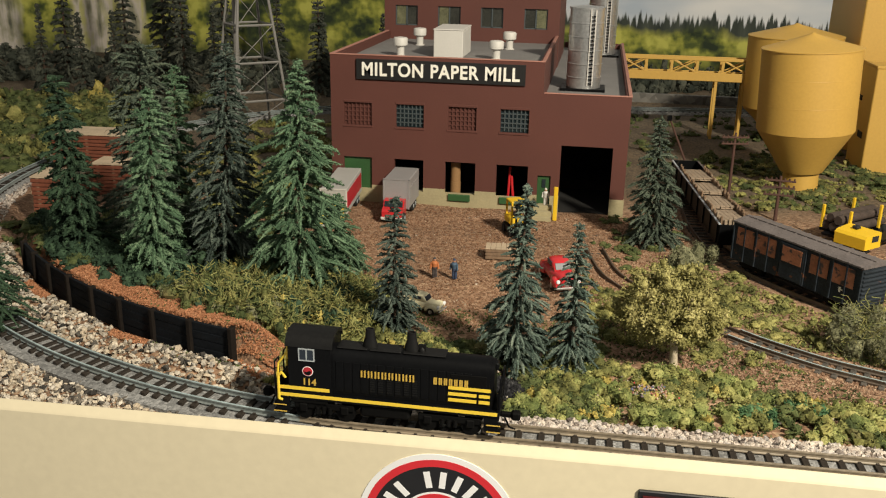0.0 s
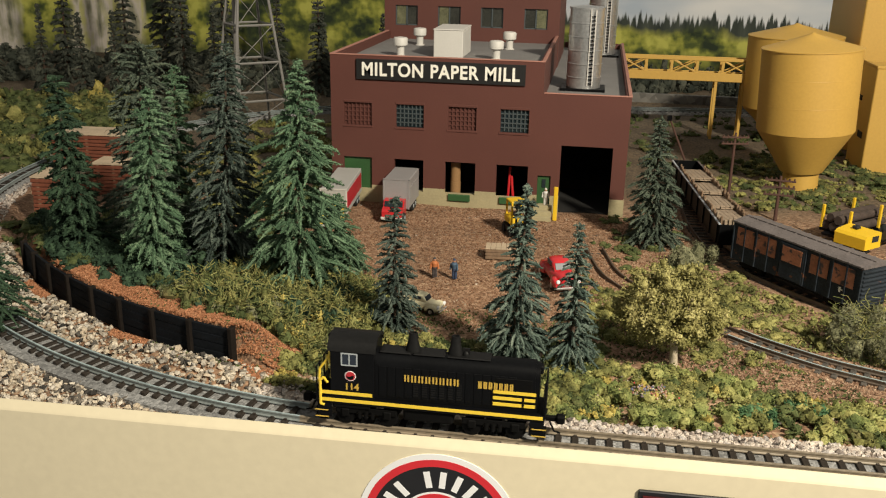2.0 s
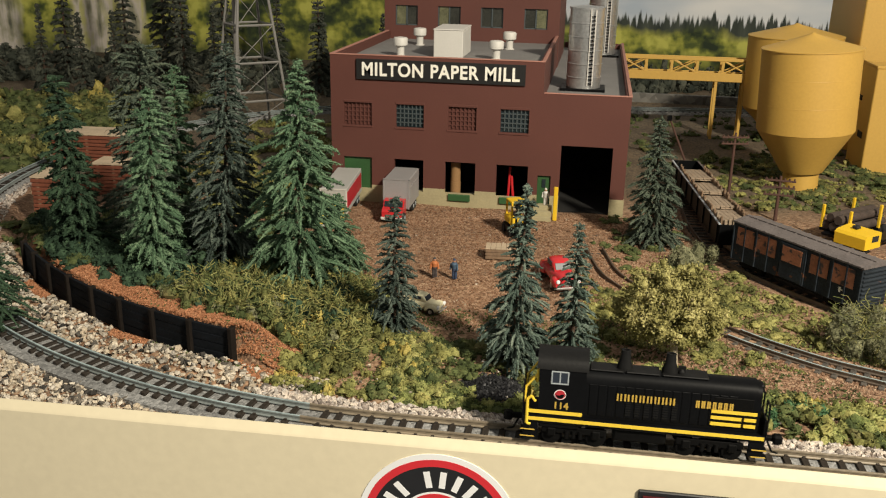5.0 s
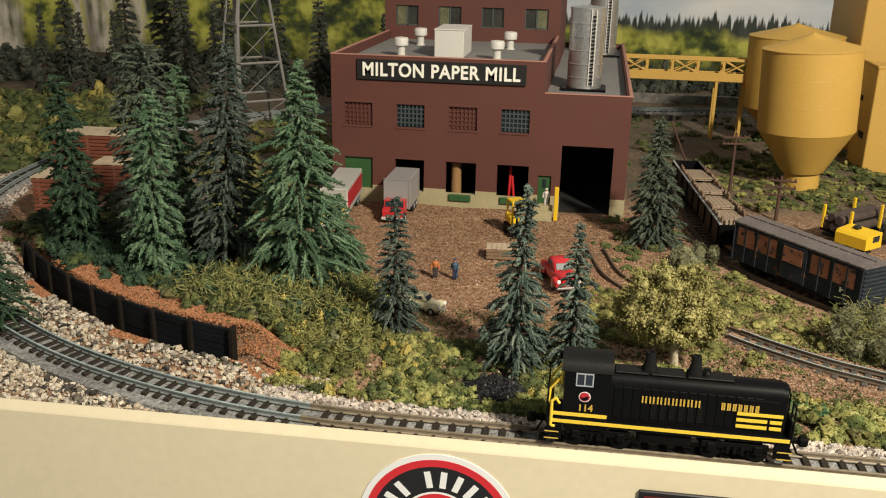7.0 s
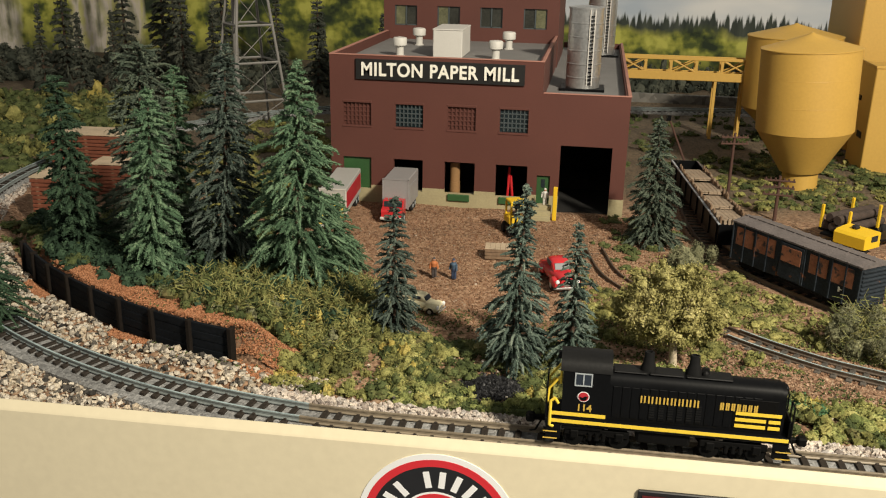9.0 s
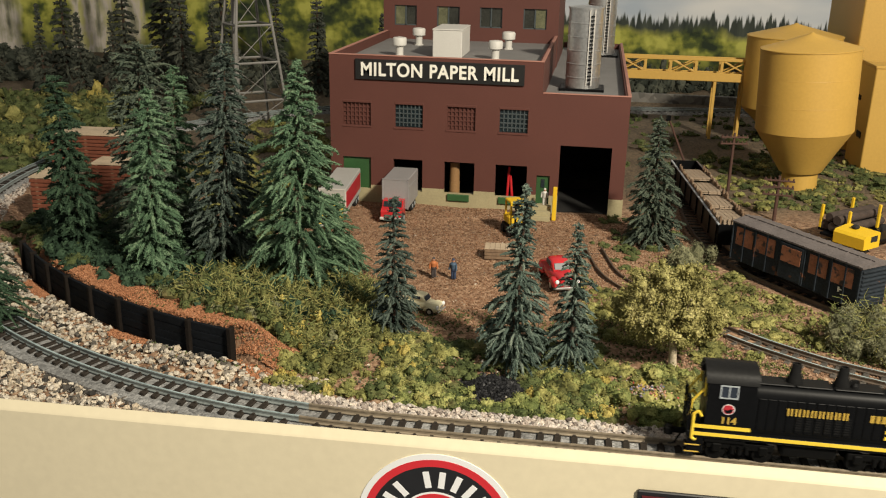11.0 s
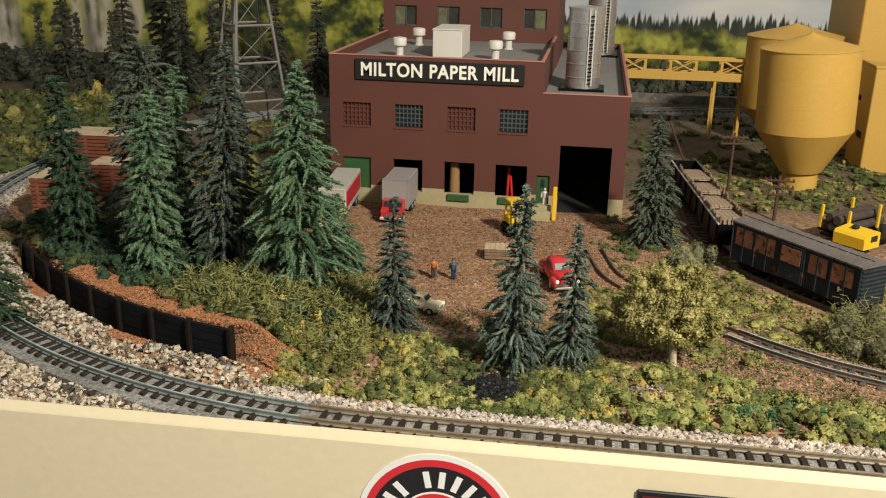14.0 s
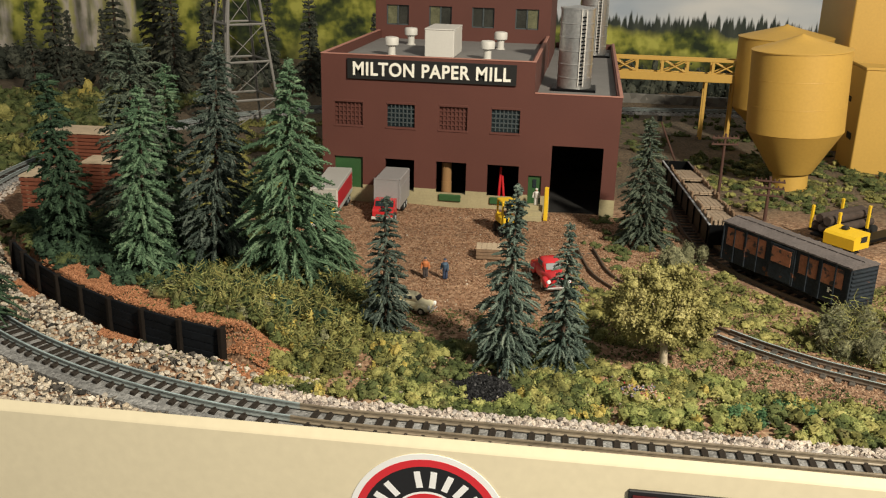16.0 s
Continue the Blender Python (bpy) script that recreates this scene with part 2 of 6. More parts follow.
FOL = {
    "deep": pieces("deep_green_foam", [(0.010, 0.022, 0.012), (0.026, 0.052, 0.028), (0.058, 0.100, 0.054)], patch=0.28),
    "dark": pieces("blue_green_needles", [(0.016, 0.026, 0.021), (0.038, 0.056, 0.045), (0.078, 0.102, 0.082), (0.125, 0.15, 0.12)], patch=0.28),
    "frost": pieces("pale_blue_green_needles", [(0.020, 0.032, 0.026), (0.050, 0.075, 0.060), (0.105, 0.140, 0.112), (0.18, 0.21, 0.165)], patch=0.28),
    "green": pieces("bright_green_needles", [(0.024, 0.050, 0.027), (0.058, 0.108, 0.058), (0.105, 0.175, 0.098), (0.18, 0.25, 0.150)], patch=0.28),
    "grey": pieces("grey_green_needles", [(0.026, 0.038, 0.028), (0.068, 0.090, 0.064), (0.13, 0.15, 0.105)], patch=0.28),
    "olive": pieces("olive_foam", [(0.036, 0.042, 0.014), (0.10, 0.102, 0.032), (0.215, 0.205, 0.064), (0.37, 0.33, 0.115)], patch=0.64),
    "lime": pieces("yellow_green_foam", [(0.062, 0.070, 0.022), (0.15, 0.155, 0.048), (0.265, 0.255, 0.085), (0.37, 0.34, 0.125)], patch=0.64),
    "grass": pieces("grass_green_foam", [(0.05, 0.068, 0.02), (0.14, 0.165, 0.05), (0.26, 0.27, 0.09), (0.38, 0.35, 0.13)], patch=0.64),
    "gold": pieces("golden_foam", [(0.20, 0.155, 0.04), (0.35, 0.28, 0.07), (0.48, 0.40, 0.13)], patch=0.64),
    "sage": pieces("sage_grey_fibre", [(0.075, 0.08, 0.042), (0.16, 0.16, 0.088), (0.26, 0.255, 0.145)], patch=0.64),
    "leaf": pieces("light_olive_leaves", [(0.11, 0.10, 0.032), (0.23, 0.21, 0.07), (0.36, 0.325, 0.125), (0.46, 0.41, 0.18)], patch=0.78),
    "gloom": pieces("dark_forest_needles", [(0.026, 0.032, 0.025), (0.055, 0.062, 0.047), (0.095, 0.10, 0.075)]),
    "moss": pieces("dark_moss_turf", [(0.027, 0.038, 0.014), (0.057, 0.074, 0.024), (0.101, 0.119, 0.041), (0.135, 0.115, 0.047)], patch=0.64),
    "teal": pieces("teal_green_foam", [(0.022, 0.058, 0.026), (0.055, 0.125, 0.055), (0.11, 0.20, 0.09)], patch=0.64),
}


TWIG = pieces("pale_green_twigs", [(0.05, 0.06, 0.02), (0.13, 0.145, 0.045), (0.26, 0.255, 0.095), (0.17, 0.15, 0.045)])
FIBRE = pieces("brown_grey_fibres", [(0.05, 0.045, 0.03), (0.11, 0.10, 0.065)])
FLOWER = pieces("mixed_flower_heads", [(0.45, 0.05, 0.05), (0.55, 0.50, 0.42), (0.40, 0.20, 0.06), (0.10, 0.15, 0.30), (0.35, 0.30, 0.08)])


# ---- mesh tools ----
class Build:
    """Collects faces of one mesh, in millimetres."""

    def __init__(self):
        self.v, self.f = [], []

    def add(self, verts, faces, m=None):
        k = len(self.v)
        self.v += [tuple(m @ Vector(p)) if m else tuple(p) for p in verts]
        self.f += [tuple(i + k for i in q) for q in faces]
        return self

    def box(self, x0, x1, y0, y1, z0, z1, c=0.0, m=None):
        if c <= 0:
            vs = [(x, y, z) for z in (z0, z1) for y in (y0, y1) for x in (x0, x1)]
            return self.add(vs, [(0, 2, 3, 1), (4, 5, 7, 6), (0, 1, 5, 4), (2, 6, 7, 3), (0, 4, 6, 2), (1, 3, 7, 5)], m)
        c = min(c, (x1 - x0) * 0.45, (y1 - y0) * 0.45, (z1 - z0) * 0.45)
        vs, idx = [], {}
        for sx in (0, 1):
            for sy in (0, 1):
                for sz in (0, 1):
                    X, Y, Z = (x0, x1)[sx], (y0, y1)[sy], (z0, z1)[sz]
                    ix, iy, iz = X + (c, -c)[sx], Y + (c, -c)[sy], Z + (c, -c)[sz]
                    for a, p in enumerate(((X, iy, iz), (ix, Y, iz), (ix, iy, Z))):
                        idx[sx, sy, sz, a] = len(vs)
                        vs.append(p)
        fs = []
        for s in (0, 1):
            fs.append([idx[s, a, b, 0] for a, b in ((0, 0), (1, 0), (1, 1), (0, 1))][:: 1 if s else -1])
            fs.append([idx[a, s, b, 1] for a, b in ((0, 0), (1, 0), (1, 1), (0, 1))][:: -1 if s else 1])
            fs.append([idx[a, b, s, 2] for a, b in ((0, 0), (1, 0), (1, 1), (0, 1))][:: 1 if s else -1])
        for a in (0, 1):
            for b in (0, 1):
                fs.append((idx[a, b, 0, 0], idx[a, b, 1, 0], idx[a, b, 1, 1], idx[a, b, 0, 1]))
                fs.append((idx[a, 0, b, 0], idx[a, 1, b, 0], idx[a, 1, b, 2], idx[a, 0, b, 2]))
                fs.append((idx[0, a, b, 1], idx[1, a, b, 1], idx[1, a, b, 2], idx[0, a, b, 2]))
                for d in (0, 1):
                    fs.append((idx[a, b, d, 0], idx[a, b, d, 1], idx[a, b, d, 2]))
        return self.add(vs, list(dict.fromkeys(tuple(q) for q in fs)), m)

    def lathe(self, profile, n=24, m=None):
        """Turns (radius, z) pairs round the z axis."""
        vs, fs = [], []
        for r, z in profile:
            vs += [(r * math.cos(2 * math.pi * i / n), r * math.sin(2 * math.pi * i / n), z) for i in range(n)]
        for k in range(len(profile) - 1):
            fs += [(k * n + i, k * n + (i + 1) % n, (k + 1) * n + (i + 1) % n, (k + 1) * n + i) for i in range(n)]
        fs.append(tuple(range(n))[::-1])
        fs.append(tuple((len(profile) - 1) * n + i for i in range(n)))
        return self.add(vs, fs, m)

    def rod(self, a, b, r, n=8, r2=None):
        a, b = Vector(a), Vector(b)
        q = (b - a).to_track_quat("Z", "Y").to_matrix().to_4x4()
        return self.lathe([(r, 0), (r if r2 is None else r2, (b - a).length)], n, Matrix.Translation(a) @ q)

    def prism(self, outline, axis, a, b):
        """An outline of (u, v) pairs pushed along x or y from a to b."""
        n = len(outline)
        vs = [((t, u, v) if axis == "x" else (u, t, v)) for t in (a, b) for u, v in outline]
        fs = [(i, (i + 1) % n, n + (i + 1) % n, n + i) for i in range(n)] + [tuple(range(n))[::-1], tuple(range(n, 2 * n))]
        return self.add(vs, fs)

    def mesh(self, name, smooth=False):
        me = bpy.data.meshes.new(name)
        me.from_pydata([(x * MM, y * MM, z * MM) for x, y, z in self.v], [], self.f)
        bm = bmesh.new()
        bm.from_mesh(me)
        bmesh.ops.recalc_face_normals(bm, faces=bm.faces)
        bm.to_mesh(me)
        bm.free()
        if smooth:
            for p in me.polygons:
                p.use_smooth = True
            me.set_sharp_from_angle(angle=radians(38))
        return me


def thing(name, x, y, z, rz, label, category, group="", kind=""):
    ob = new(name)
    ob.empty_display_size = 0.005
    ob.matrix_world = pose(x * MM, y * MM, z * MM, 0, 0, rz)
    return tagged(ob, label, category, group, kind)


def part(name, b, material, parent=None, label="", smooth=False, m=None):
    me = b.mesh(name, smooth) if isinstance(b, Build) else b
    if not me.materials:
        me.materials.append(material if not isinstance(material, str) else MAT[material])
    ob = new(name, me)
    if parent:
        ob.parent = parent
    if m is not None:
        ob.matrix_basis = m
    return tagged(ob, label)


def chip_arrays(points, sizes, rng, flat=1.0, jitter=0.35, sides=8):
    """Corners and triangles of many small irregular lumps: 8 octahedral, 4 flakes, 12 rounded stones."""
    n = len(points)
    base = np.array([(1, 0, 0), (0, 1, 0), (-1, 0, 0), (0, -1, 0), (0, 0, 1), (0, 0, -1)], float)
    tri = np.array([(0, 1, 4), (1, 2, 4), (2, 3, 4), (3, 0, 4), (1, 0, 5), (2, 1, 5), (3, 2, 5), (0, 3, 5)])
    if sides == 4:
        base = np.array([(0, 0, 1.25), (1.15, 0, -0.4), (-0.6, 1.0, -0.4), (-0.6, -1.0, -0.4)], float)
        tri = np.array([(0, 1, 2), (0, 2, 3), (0, 3, 1), (1, 3, 2)])
    if sides == 12:
        base = np.array([(0, 0, 1), (1, 0, 0.42), (0.31, 0.95, 0.42), (-0.81, 0.59, 0.42), (-0.81, -0.59, 0.42), (0.31, -0.95, 0.42), (0.5, 0.3, -0.8), (-0.6, 0.1, -0.8), (0.3, -0.5, -0.8)], float)
        tri = np.array([(0, 1, 2), (0, 2, 3), (0, 3, 4), (0, 4, 5), (0, 5, 1), (1, 6, 2), (2, 6, 7), (2, 7, 3), (3, 7, 4), (4, 7, 8), (4, 8, 5), (5, 8, 1), (1, 8, 6)])
    c = len(base)
    v = base[None] * (1 + jitter * (rng.random((n, c, 1)) * 2 - 1)) + jitter * 0.6 * (rng.random((n, c, 3)) - 0.5)
    if sides == 12:
        v = v * rng.uniform(0.68, 1.12, (n, 1, 3))
    q = rng.normal(size=(n, 4))
    q /= np.linalg.norm(q, axis=1)[:, None]
    w, x, y, z = q.T
    rot = np.stack([1 - 2 * (y * y + z * z), 2 * (x * y - w * z), 2 * (x * z + w * y), 2 * (x * y + w * z), 1 - 2 * (x * x + z * z),
                    2 * (y * z - w * x), 2 * (x * z - w * y), 2 * (y * z + w * x), 1 - 2 * (x * x + y * y)], 1).reshape(n, 3, 3)
    v = np.einsum("nij,nkj->nki", rot, v) * np.asarray(sizes, float).reshape(n, 1, 1)
    v[:, :, 2] *= flat
    v = (v + np.asarray(points, float)[:, None, :]).reshape(-1, 3)
    f = (tri[None] + c * np.arange(n)[:, None, None]).reshape(-1, 3)
    return v, f


def triangles(name, pieces_of):
    """One mesh from several (corners, triangles) pairs, in millimetres."""
    vs, fs, k = [], [], 0
    for v, f in pieces_of:
        vs.append(v)
        fs.append(f + k)
        k += len(v)
    v, f = np.concatenate(vs) * MM, np.concatenate(fs)
    me = bpy.data.meshes.new(name)
    me.vertices.add(len(v))
    me.vertices.foreach_set("co", v.ravel())
    me.loops.add(f.size)
    me.loops.foreach_set("vertex_index", f.ravel().astype(np.int32))
    me.polygons.add(len(f))
    me.polygons.foreach_set("loop_start", np.arange(0, f.size, 3, dtype=np.int32))
    me.polygons.foreach_set("use_smooth", np.zeros(len(f), dtype=bool))
    me.update(calc_edges=True)
    return me


def chips(points, sizes, rng, flat=1.0, jitter=0.35, name="chips", sides=8):
    return triangles(name, [chip_arrays(points, sizes, rng, flat, jitter, sides)])


def lump_arrays(centres, radii, rng, jitter=0.22):
    """Rough twenty-sided lumps; radii are (x, y, z) triples."""
    g = 1.618
    base = np.array([(-1, g, 0), (1, g, 0), (-1, -g, 0), (1, -g, 0), (0, -1, g), (0, 1, g), (0, -1, -g), (0, 1, -g), (g, 0, -1), (g, 0, 1), (-g, 0, -1), (-g, 0, 1)]) / 1.902
    tri = np.array([(0, 11, 5), (0, 5, 1), (0, 1, 7), (0, 7, 10), (0, 10, 11), (1, 5, 9), (5, 11, 4), (11, 10, 2), (10, 7, 6), (7, 1, 8),
                    (3, 9, 4), (3, 4, 2), (3, 2, 6), (3, 6, 8), (3, 8, 9), (4, 9, 5), (2, 4, 11), (6, 2, 10), (8, 6, 7), (9, 8, 1)])
    n = len(centres)
    v = base[None] * (1 + jitter * (rng.random((n, 12, 1)) * 2 - 1)) * np.asarray(radii, float)[:, None, :] + np.asarray(centres, float)[:, None, :]
    return v.reshape(-1, 3), (tri[None] + 12 * np.arange(n)[:, None, None]).reshape(-1, 3)


def finger_arrays(spines, radii, rng):
    """Tapered five-sided bumpy tubes along spines (n, m, 3) with one radius each."""
    n, m, _ = spines.shape
    d = spines[:, -1] - spines[:, 0]
    d /= np.linalg.norm(d, axis=1)[:, None] + 1e-9
    u = np.cross(d, np.array([0.02, 0.03, 1.0]))
    u /= np.linalg.norm(u, axis=1)[:, None] + 1e-9
    w = np.cross(u, d)
    s = np.linspace(0, 1, m)
    prof = np.interp(s, [0, 0.25, 0.7, 0.92, 1], [0.55, 0.9, 1.0, 0.75, 0.25])
    a = np.arange(5) * 2 * np.pi / 5
    ring5 = np.cos(a)[None, :, None] * u[:, None, :] + np.sin(a)[None, :, None] * w[:, None, :]
    r = radii[:, None, None] * prof[None, :, None] * rng.uniform(0.75, 1.25, (n, m, 5))
    v = spines[:, :, None, :] + ring5[:, None, :, :] * r[..., None]
    f = []
    for k in range(m - 1):
        for i in range(5):
            p, q = k * 5 + i, k * 5 + (i + 1) % 5
            f += [(p, q, q + 5), (p, q + 5, p + 5)]
    e = (m - 1) * 5
    f += [(e, e + 1, e + 2), (e, e + 2, e + 3), (e, e + 3, e + 4)]
    return v.reshape(-1, 3), (np.array(f)[None] + m * 5 * np.arange(n)[:, None, None]).reshape(-1, 3)


# ---- the lie of the land ----
CX, CY, R_TRACK, TRACK_Y = -70.0, 616.75, 335.0, 283.0


def smooth(a, b, t):
    t = np.clip((np.asarray(t, float) - a) / (b - a), 0, 1)
    return t * t * (3 - 2 * t)


def land(x, y):
    """Height of the ground, in millimetres."""
    x, y = np.asarray(x, float), np.asarray(y, float)
    r = np.hypot(x - CX, y - CY)
    mound = 13.0 * smooth(225, 285, r) * (1 - smooth(296.5, 300.5, r)) * (1 - smooth(-150, -118, x)) * (1 - smooth(430, 520, y))
    spill = 10.0 * np.exp(-(((x + 131) / 11) ** 2 + ((y - 327) / 9) ** 2))
    apron = 3.6 * smooth(305, 309, r) * (1 - smooth(314, 326, r)) * (1 - smooth(-135, -112, x)) * (y < 560)
    knoll = 4.0 * np.exp(-(((x + 120) / 45) ** 2 + ((y - 365) / 28) ** 2))
    rough = 0.5 * np.sin(x * 0.11 + 1.3) * np.cos(y * 0.13)
    back = 10.0 * smooth(985, 1100, y)
    return mound + np.where(r > 303, 0.4, 1.0) * spill + apron + knoll + rough * smooth(292, 310, y) + back - 0.5
FRONT_SLOPE, TRACK_SLOPE = 0.0286, 0.0148


def fascia_y(x):
    """Back edge of the front board."""
    return 274.9 + FRONT_SLOPE * (min(x, 75) + 40) + TRACK_SLOPE * max(0, x - 75)


# ---- ground, front board, backdrop, room ----
def ground_sheet():
    xs = np.concatenate([np.arange(-860, -460, 40), np.arange(-460, 300, 4), np.arange(300, 501, 40)])
    rows = np.concatenate([np.linspace(0, 1, 90) ** 1.3 * 300, np.arange(310, 960, 25)])
    v, f = [], []
    for x in xs:
        y0 = fascia_y(x)
        for d in rows:
            y = y0 + d
            v.append((x, y, float(land(x, y))))
    n = len(rows)
    for i in range(len(xs) - 1):
        for j in range(n - 1):
            f.append((i * n + j, (i + 1) * n + j, (i + 1) * n + j + 1, i * n + j + 1))
    b = Build()
    b.v, b.f = v, f
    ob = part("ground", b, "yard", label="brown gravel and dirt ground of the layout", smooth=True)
    tagged(ob, category="ground", kind="structure")


def front_board():
    b = Build()
    xs = [-860, -40, 75, 480]
    prof = [(0, 4.0), (-0.3, 4.0), (-1.9, 1.1), (-2.2, 0.4), (-2.2, -180), (0, -180)]
    vs = [(x, fascia_y(x) + u, z) for x in xs for u, z in prof]
    n, fs = len(prof), []
    for k in range(len(xs) - 1):
        fs += [(k * n + i, k * n + (i + 1) % n, (k + 1) * n + (i + 1) % n, (k + 1) * n + i) for i in range(n)]
    fs += [tuple(range(n)), tuple((len(xs) - 1) * n + i for i in range(n))]
    b.add(vs, fs)
    tagged(part("fascia_board", b, "fascia", label="cream painted wooden board along the front edge"), category="board", kind="structure")


def backdrop():
    m = bpy.data.materials.new("painted_forest_and_sky")
    m.use_nodes = True
    nt = m.node_tree
    bs = nt.nodes["Principled BSDF"]
    bs.inputs["Roughness"].default_value = 0.9
    tc = nt.nodes.new("ShaderNodeTexCoord")
    sep = nt.nodes.new("ShaderNodeSeparateXYZ")
    nt.links.new(tc.outputs["Object"], sep.inputs[0])

    def noise_tex(sx, sy, sz, detail=4):
        mp = nt.nodes.new("ShaderNodeMapping")
        mp.inputs["Scale"].default_value = (sx, sy, sz)
        nt.links.new(tc.outputs["Object"], mp.inputs[0])
        n = nt.nodes.new("ShaderNodeTexNoise")
        n.inputs["Scale"].default_value, n.inputs["Detail"].default_value = 1, detail
        nt.links.new(mp.outputs[0], n.inputs["Vector"])
        return n.outputs["Fac"]

    def math_node(op, a, b):
        k = nt.nodes.new("ShaderNodeMath")
        k.operation = op
        for i, s in enumerate((a, b)):
            if isinstance(s, (int, float)):
                k.inputs[i].default_value = s
            else:
                nt.links.new(s, k.inputs[i])
        return k.outputs[0]

    def mix(fac, a, b):
        k = nt.nodes.new("ShaderNodeMix")
        k.data_type = "RGBA"
        for i, s in ((0, fac), (6, a), (7, b)):
            if isinstance(s, tuple):
                k.inputs[i].default_value = (*s, 1)
            else:
                nt.links.new(s, k.inputs[i])
        return k.outputs[2]

    def step(value, lo, hi):
        k = nt.nodes.new("ShaderNodeMapRange")
        nt.links.new(value, k.inputs[0])
        k.inputs[1].default_value, k.inputs[2].default_value = lo, hi
        return k.outputs[0]

    x, z = sep.outputs[0], sep.outputs[2]
    cloud = ramp(nt, [(0.35, (0.42, 0.48, 0.56)), (0.62, (0.70, 0.70, 0.70))])
    nt.links.new(noise_tex(5, 5, 16, 3), cloud.inputs[0])
    crowns = ramp(nt, [(0.39, (0.016, 0.027, 0.011)), (0.46, (0.075, 0.095, 0.02)), (0.52, (0.25, 0.26, 0.042)), (0.60, (0.45, 0.44, 0.09))])
    nt.links.new(math_node("ADD", math_node("MULTIPLY", noise_tex(26, 26, 30, 3), 0.8), math_node("MULTIPLY", noise_tex(120, 120, 120, 3), 0.2)), crowns.inputs[0])
    leaf = mix(step(math_node("ADD", z, math_node("MULTIPLY", noise_tex(30, 30, 12, 3), -0.07)), 0.012, -0.035), crowns.outputs[0], (0.018, 0.026, 0.014))
    pines = ramp(nt, [(0.3, (0.018, 0.026, 0.022)), (0.7, (0.06, 0.07, 0.055))])
    nt.links.new(noise_tex(110, 110, 9, 4), pines.inputs[0])
    trunks = ramp(nt, [(0.37, (0.10, 0.10, 0.07)), (0.45, (0.32, 0.30, 0.21)), (0.52, (0.56, 0.50, 0.44)), (0.60, (0.52, 0.49, 0.20))])
    nt.links.new(math_node("ADD", math_node("MULTIPLY", noise_tex(60, 60, 6, 3), 0.6), math_node("MULTIPLY", noise_tex(45, 45, 32, 4), 0.4)), trunks.inputs[0])
    top = math_node("ADD", z, math_node("MULTIPLY", noise_tex(190, 190, 9, 4), -0.062))
    col = mix(step(top, 0.050, 0.044), cloud.outputs[0], pines.outputs[0])
    top2 = math_node("ADD", z, math_node("MULTIPLY", noise_tex(20, 20, 10, 4), -0.07))
    col = mix(step(top2, 0.032, 0.020), col, leaf)
    col = mix(step(x, -0.05, -0.12), col, leaf)
    wood = mix(step(noise_tex(12, 12, 6, 3), 0.54, 0.62), trunks.outputs[0], leaf)
    col = mix(step(math_node("ADD", x, math_node("MULTIPLY", noise_tex(20, 20, 20), 0.15)), -0.42, -0.50), col, wood)
    nt.links.new(col, bs.inputs["Base Color"])
    b = Build().box(-980, 560, 1200, 1206, -40, 260)
    tagged(part("backdrop", b, m, label="painted forest and sky backdrop board"), category="backdrop", kind="structure")


# ---- tracks ----
def spline(points, step=1.5):
    p = [Vector(q) for q in points]
    p = [2 * p[0] - p[1]] + p + [2 * p[-1] - p[-2]]
    out = []
    for i in range(1, len(p) - 2):
        n = max(2, int((p[i + 1] - p[i]).length / step))
        for k in range(n):
            t = k / n
            out.append(0.5 * ((2 * p[i]) + (p[i + 1] - p[i - 1]) * t + (2 * p[i - 1] - 5 * p[i] + 4 * p[i + 1] - p[i + 2]) * t * t
                              + (3 * p[i] - p[i - 1] - 3 * p[i + 1] + p[i + 2]) * t ** 3))
    return out + [p[-2]]


def ribbon(path, profile):
    """Pushes a cross-section of (side, z) pairs along a path on the ground."""
    b, n = Build(), len(profile)
    vs, fs = [], []
    for i, q in enumerate(path):
        d = (path[min(i + 1, len(path) - 1)] - path[max(i - 1, 0)]).normalized()
        vs += [(q.x - d.y * s, q.y + d.x * s, z) for s, z in profile]
    for k in range(len(path) - 1):
        fs += [(k * n + i, k * n + (i + 1) % n, (k + 1) * n + (i + 1) % n, (k + 1) * n + i) for i in range(n)]
    fs += [tuple(range(n)), tuple((len(path) - 1) * n + i for i in range(n))]
    return b.add(vs, fs)


